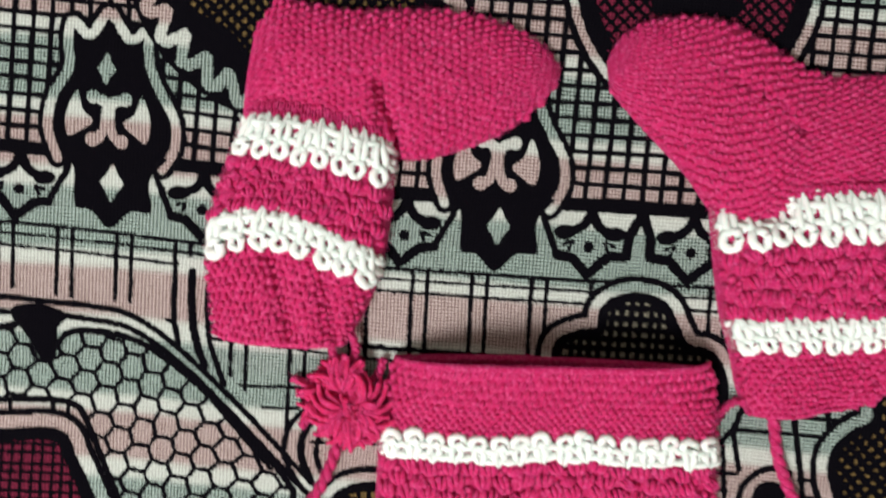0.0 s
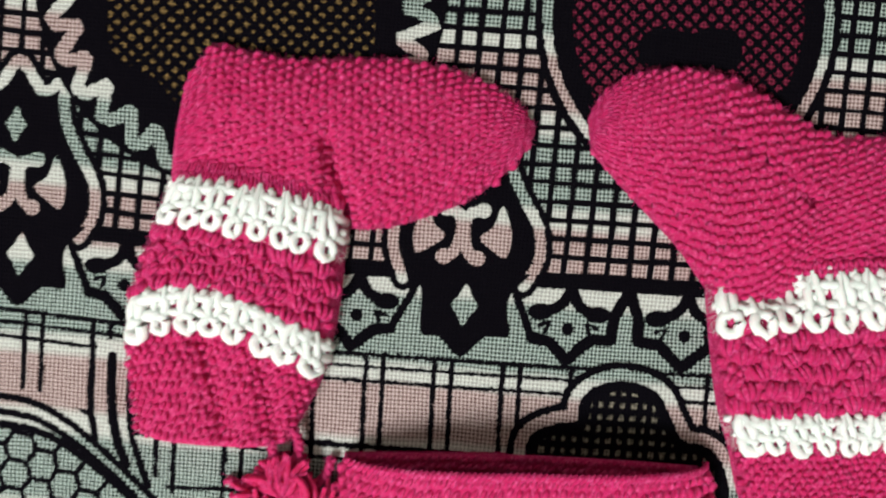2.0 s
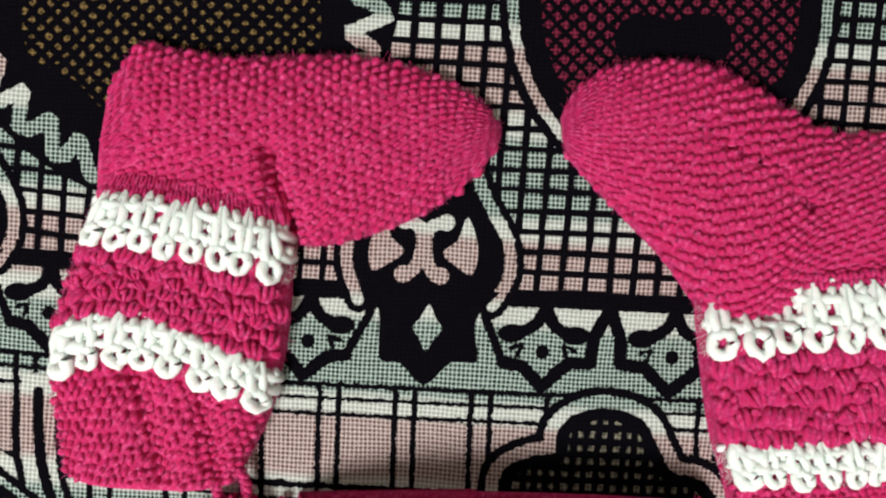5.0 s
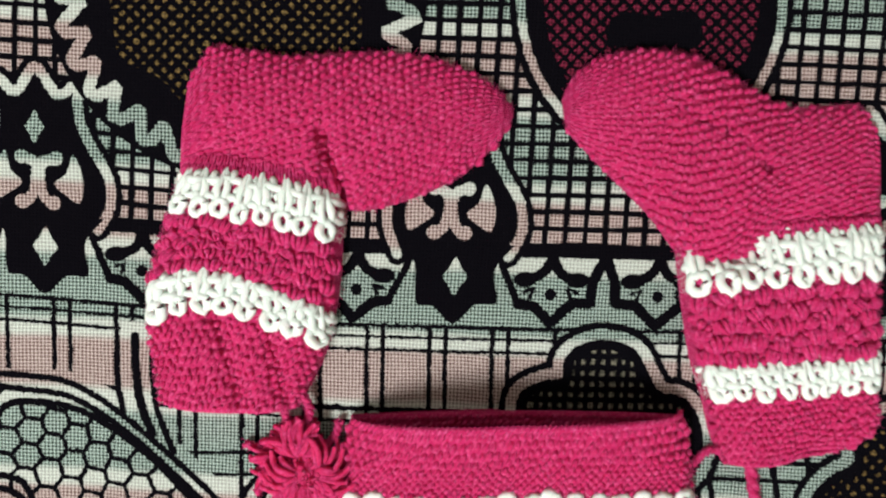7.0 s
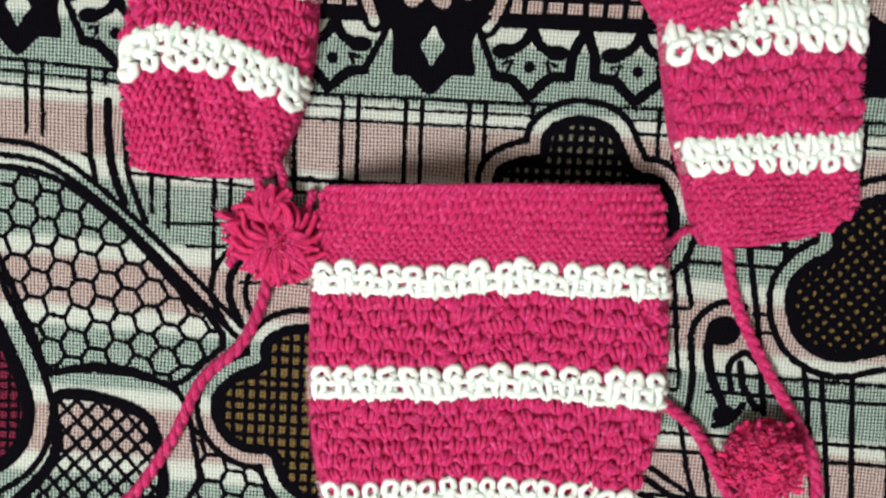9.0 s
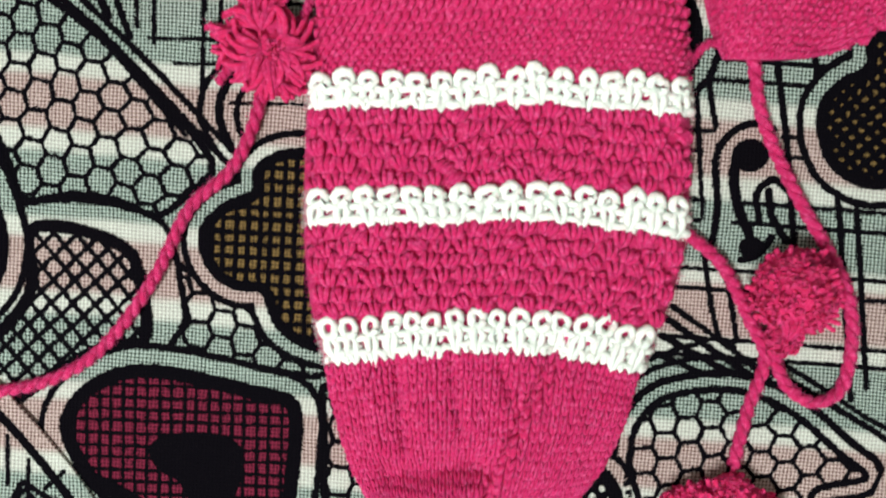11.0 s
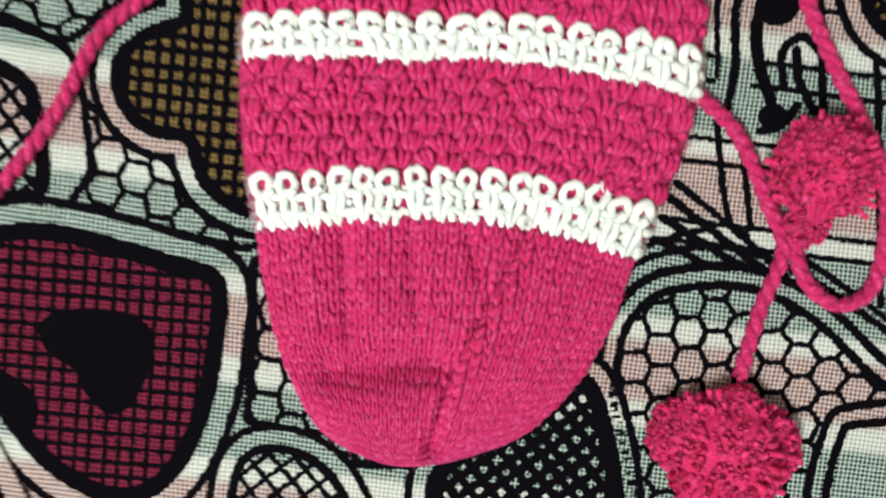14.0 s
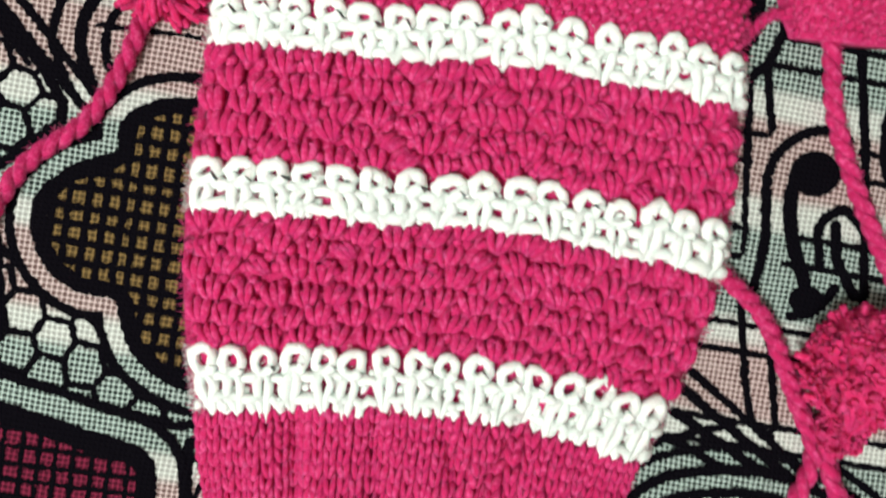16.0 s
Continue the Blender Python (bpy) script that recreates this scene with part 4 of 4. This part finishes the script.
v, f = joined(knit_rows(cap_at, 140.5, 214, 24, 34, "knit", rng, 1.0, 0.985, 0.10, False, lift=0.62, twist=0.12))
tagged(mesh_part("crown", v, f, PINK, baby_hat, "pink stocking-stitch crown gathered into folds"), kind="stuff")
wool_fuzz(cap_at, 2, 214, 5000, rng, "fuzz", lining)
# far layer of the brim, seen past the near one
BACK = [(0, -14, -70, 2.0, 120, -74, 1.6), (8, -14, -80, 2.0, 120, -84, 1.6)]
back_at = panel_surface(BACK, base=0.8)
v, f = joined([knit_body(back_at, 0, 6, 40, 4, 0.3)] + knit_rows(back_at, 0, 5, 2, 46, "purl", rng, 0.9))
tagged(mesh_part("back_brim", v, f, PINK, baby_hat, "far edge of the open brim"), kind="stuff")
# rolled cast-on edge along the near brim
edge_u = np.linspace(-0.985, 0.985, 66)
edge = cap_at(edge_u, np.full(66, 0.6))
pieces = []
for a, b in zip(edge[:-1], edge[1:]):
    q = np.stack([a + [-0.5, -1.6, 0.2], a * 0.6 + b * 0.4 + [0, 0.2, 1.2], b + [0.5, 1.4, 0.1]])
    pieces.append(q)
v, f = sweep(np.array(pieces), np.array([0.7, 1.15, 0.6]), 6)
tagged(mesh_part("cast_on_edge", v, f, PINK, brim), kind="stuff")


# ---- baby booties ----
def bootie(label, foot_keys, foot_dents, cuff_keys, cuff_dents, stripes, foot_rows, foot_cols, lace_cols, cuff_bow, seed):
    rng = np.random.default_rng(seed)
    ob = thing("baby_bootie", label, "baby bootie", "pair of knitted baby booties")
    foot_at = panel_surface(foot_keys, foot_dents, 2.2)
    v0, v1 = foot_keys[0][0], foot_keys[-1][0]
    v, f = joined([knit_body(foot_at, v0, v1, 30, 60)] + knit_rows(foot_at, v0 + 0.5, v1 - 0.5, foot_rows, foot_cols, "seed", rng, 1.0, 0.97, 0.15, lift=0.75, twist=0.30))
    foot = tagged(mesh_part("foot", v, f, PINK, ob, "pink garter-stitch foot"), kind="stuff")
    cuff_at = panel_surface(cuff_keys, cuff_dents, 4.0, bowpeak=cuff_bow)
    c0, c1 = cuff_keys[0][0], cuff_keys[-1][0]
    v, f = knit_body(cuff_at, c0, c1, 30, 60)
    inner = mesh_part("lining", v, f, PINK, ob)
    (a0, a1), (b0, b1) = stripes
    v, f = joined(knit_rows(cuff_at, c0, a0, max(2, round((a0 - c0) / 3.6)), 22, "knit", rng, 1.0, 0.985, 0.08, False))
    tagged(mesh_part("ankle", v, f, PINK, ob), kind="stuff")
    for lo, hi in stripes:
        v, f = joined(lace_stripe(cuff_at, lo - 0.5, hi + 0.5, lace_cols, rng, True, True)
                      + knit_rows(cuff_at, lo - 4.0, lo - 1.0, 1, 22, "purl", rng, 0.8, 0.95, 0.25, lift=0.8, twist=0.8, share=0.10))
        stripe = tagged(mesh_part("white_stripe", v, f, WHITE, ob, "white open lace stripe"), kind="stuff")
        wool_fuzz(cuff_at, lo, hi, 500, rng, "fuzz", stripe, WHITE, 1.6)
    v, f = joined(knit_rows(cuff_at, a1 + 0.4, b0 - 0.2, 5, lace_cols + 1, "fan", rng, 0.86, 0.93, 0.14, True, 0.10, lift=0.5, twist=0.5)
                  + knit_rows(cuff_at, a1 + 0.5, b0 - 0.2, 9, 19, "seed", rng, 1.15, 0.96, 0.22, lift=0.62, twist=0.8, share=0.74))
    tagged(mesh_part("puff_stitch_band", v, f, PINK, ob, "pink band of puff stitches"), kind="stuff")
    v, f = joined(knit_rows(cuff_at, b1 + 0.4, c1 - 0.4, 11, 22, "seed", rng, 1.05, 0.975, 0.16, lift=0.7, twist=0.6))
    tagged(mesh_part("cuff", v, f, PINK, ob, "pink garter-stitch cuff edge"), kind="stuff")
    wool_fuzz(foot_at, v0 + 1, v1 - 1, 2000, rng, "fuzz", foot)
    wool_fuzz(cuff_at, c0, c1, 2000, rng, "fuzz", inner)
    return ob


FOOT_A = [(0, -73, 70, 0, -79, 33, 5), (8, -64, 82, 0, -66, 31, 9), (22, -51, 81, 0, -50, 27, 11), (40, -33, 78.5, 0, -31, 22, 11.5), (62, -11, 78.5, 0, -9, 15.5, 11.5),
          (84, 10, 78, 0, 12, 19, 11), (104, 31, 73, 0, 30, 26, 10), (120, 47, 64.5, 0, 44, 35.5, 8), (127, 53, 59, 0, 51.5, 43.5, 6), (131, 56.3, 54.5, 0, 56, 50.5, 3)]
CUFF_A = [(0, -73, 45, 0, -19, 40, 4.5), (10, -78, 33, 2, -14.5, 22, 12), (25, -84.5, 18, 2, -14.8, 3, 12), (54, -94.5, -10.5, 10, -19, -26, 11.5), (69, -96, -27, 9.5, -22.5, -39, 11), (102, -93, -60, -2, -36, -65, 9)]
bootie("knitted raspberry pink baby bootie with two sloping white stripes",
       FOOT_A, [((-19, 46), (-12.5, 12), 4.0, 8.0), ((-60, 40), (-24, 44), 4, 1.0)], CUFF_A, [((-66, -26), (-58, -60), 4, 4.0), ((-45, -34), (-40, -62), 3.5, 3.0)],
       ((10, 25), (54, 69)), 42, 18, 8, 0.36, 11)
FOOT_B = [(0, 76, 57, 0, 76.5, 52, 3), (5, 80, 65, 0, 78, 45, 6), (12, 87, 71, 0, 84, 37.5, 8.5), (26, 100, 74.8, 0, 95, 25.5, 10.5), (42, 115.5, 75.3, 0, 110, 9.5, 11.5), (60, 131.5, 71, 0, 123, -8, 12),
          (80, 149, 60.5, 0, 139, -15, 13), (98, 167, 51.3, 0, 154, -6, 11.5), (116, 185, 50.8, 0, 176, -6, 10.5), (130, 197, 48.5, 0, 194, -7, 7), (136, 202.5, 40, 0, 203, -5, 4)]
CUFF_B = [(-6, 120.5, 2, 1, 203, 6, 9.5), (4, 121.2, -8, 1, 203, -4, 11), (19, 122.6, -22.5, 2, 203, -19, 11.5), (49, 127, -53, 0, 202.8, -51, 11), (62, 130.5, -65, 0, 202.6, -64.5, 11), (84, 135.5, -86, -1, 200, -83.5, 9), (94, 139.5, -95, -2.5, 187, -91.5, 6)]
bootie("knitted raspberry pink baby bootie with rounded toe, two white stripes",
       FOOT_B, [((134, 12), (152, 24), 6, -1.0)] + [((x, y), (x + 0.5, y), 1.7, 5.0) for x, y in ((121, 52), (128, 47), (132, 45), (138, 42), (145, 37), (151, 30), (155, 27))], CUFF_B, [((131, -3), (146, -5), 8, 10), ((182, -72), (176, -90), 11, 8.0), ((158, -72), (160, -92), 5, 1.5)],
       ((-1, 19.5), (48.5, 62.5)), 44, 20, 8, 0.6, 12)


# ---- cords and pompoms ----
rng = np.random.default_rng(21)
tie_a = thing("tie_cord", "long twisted pink wool cord with a frayed pompom", "cord", "cap tie cords")
yarn_cord([(-35, -92, 3), (-39, -106, 2.4), (-44.5, -122, 2.4), (-53, -136, 2.4), (-69, -150, 2.4), (-82, -174, 2.4), (-96, -194, 2.4), (-109, -207.5, 2.4), (-124, -216, 2.4), (-143, -221, 2.4), (-176, -224, 2.4)], 2.3, "cord", tie_a)
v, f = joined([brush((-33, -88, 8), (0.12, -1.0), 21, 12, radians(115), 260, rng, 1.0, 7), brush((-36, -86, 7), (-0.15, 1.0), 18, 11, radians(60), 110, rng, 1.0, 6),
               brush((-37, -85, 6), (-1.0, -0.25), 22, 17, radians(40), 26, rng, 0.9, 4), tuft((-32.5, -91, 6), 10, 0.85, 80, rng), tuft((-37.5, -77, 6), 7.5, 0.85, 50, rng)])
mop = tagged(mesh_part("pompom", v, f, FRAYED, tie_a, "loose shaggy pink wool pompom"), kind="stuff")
for pts in ([(-40, -82, 5), (-50, -82, 4), (-60, -79.5, 2)], [(-42, -90, 4), (-50, -95, 3), (-56, -101, 2)], [(-40, -76, 6), (-41, -68, 5), (-43, -60, 6)], [(-34, -76, 6), (-31, -66, 6), (-33, -58, 7)], [(-26, -82, 5), (-21, -76, 4), (-19, -70, 3)]):
    yarn_cord(pts, 1.7, "loose_strand", mop, turns_mm=5)
tie_b = thing("tie_cord", "looped twisted pink wool cord lying beside the bootie", "cord", "cap tie cords")
yarn_cord([(149.5, -90, 3), (151, -98, 2.4), (153.5, -114, 2.4), (159, -129, 2.4), (169.7, -150, 2.4), (181.4, -170, 2.4), (188.7, -185, 2.4), (191.6, -203, 2.4), (188, -224, 2.4), (177, -230, 2.4), (166, -223, 2.6), (159, -208, 3.5)], 2.3, "cord", tie_b)
tie_c = thing("tie_cord", "twisted pink wool cord from the hat with two pompoms", "cord", "cap tie cords")
yarn_cord([(122, -160, 3.5), (128, -164, 2.6), (140, -175, 2.4), (151, -197, 2.6), (157, -212, 3.2), (151, -232, 2.4), (145, -256, 3)], 2.3, "cord", tie_c)
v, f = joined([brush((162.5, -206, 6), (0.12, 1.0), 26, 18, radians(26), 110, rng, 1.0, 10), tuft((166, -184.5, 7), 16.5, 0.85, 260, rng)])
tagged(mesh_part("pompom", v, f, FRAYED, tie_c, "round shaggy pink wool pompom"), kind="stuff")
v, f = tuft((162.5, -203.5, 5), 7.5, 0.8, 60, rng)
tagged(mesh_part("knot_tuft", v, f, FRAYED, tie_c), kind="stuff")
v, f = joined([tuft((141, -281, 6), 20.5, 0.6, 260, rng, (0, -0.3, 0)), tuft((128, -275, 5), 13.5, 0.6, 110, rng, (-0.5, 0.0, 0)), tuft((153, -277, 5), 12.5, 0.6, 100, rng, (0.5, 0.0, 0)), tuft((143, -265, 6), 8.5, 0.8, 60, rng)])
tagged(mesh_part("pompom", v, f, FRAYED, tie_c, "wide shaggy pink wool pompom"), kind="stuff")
yarn_cord([(139, -90, 3), (134, -89, 2.5), (129, -93, 2), (126, -97, 1.6)], 1.5, "loose_strand", tie_b, turns_mm=5)
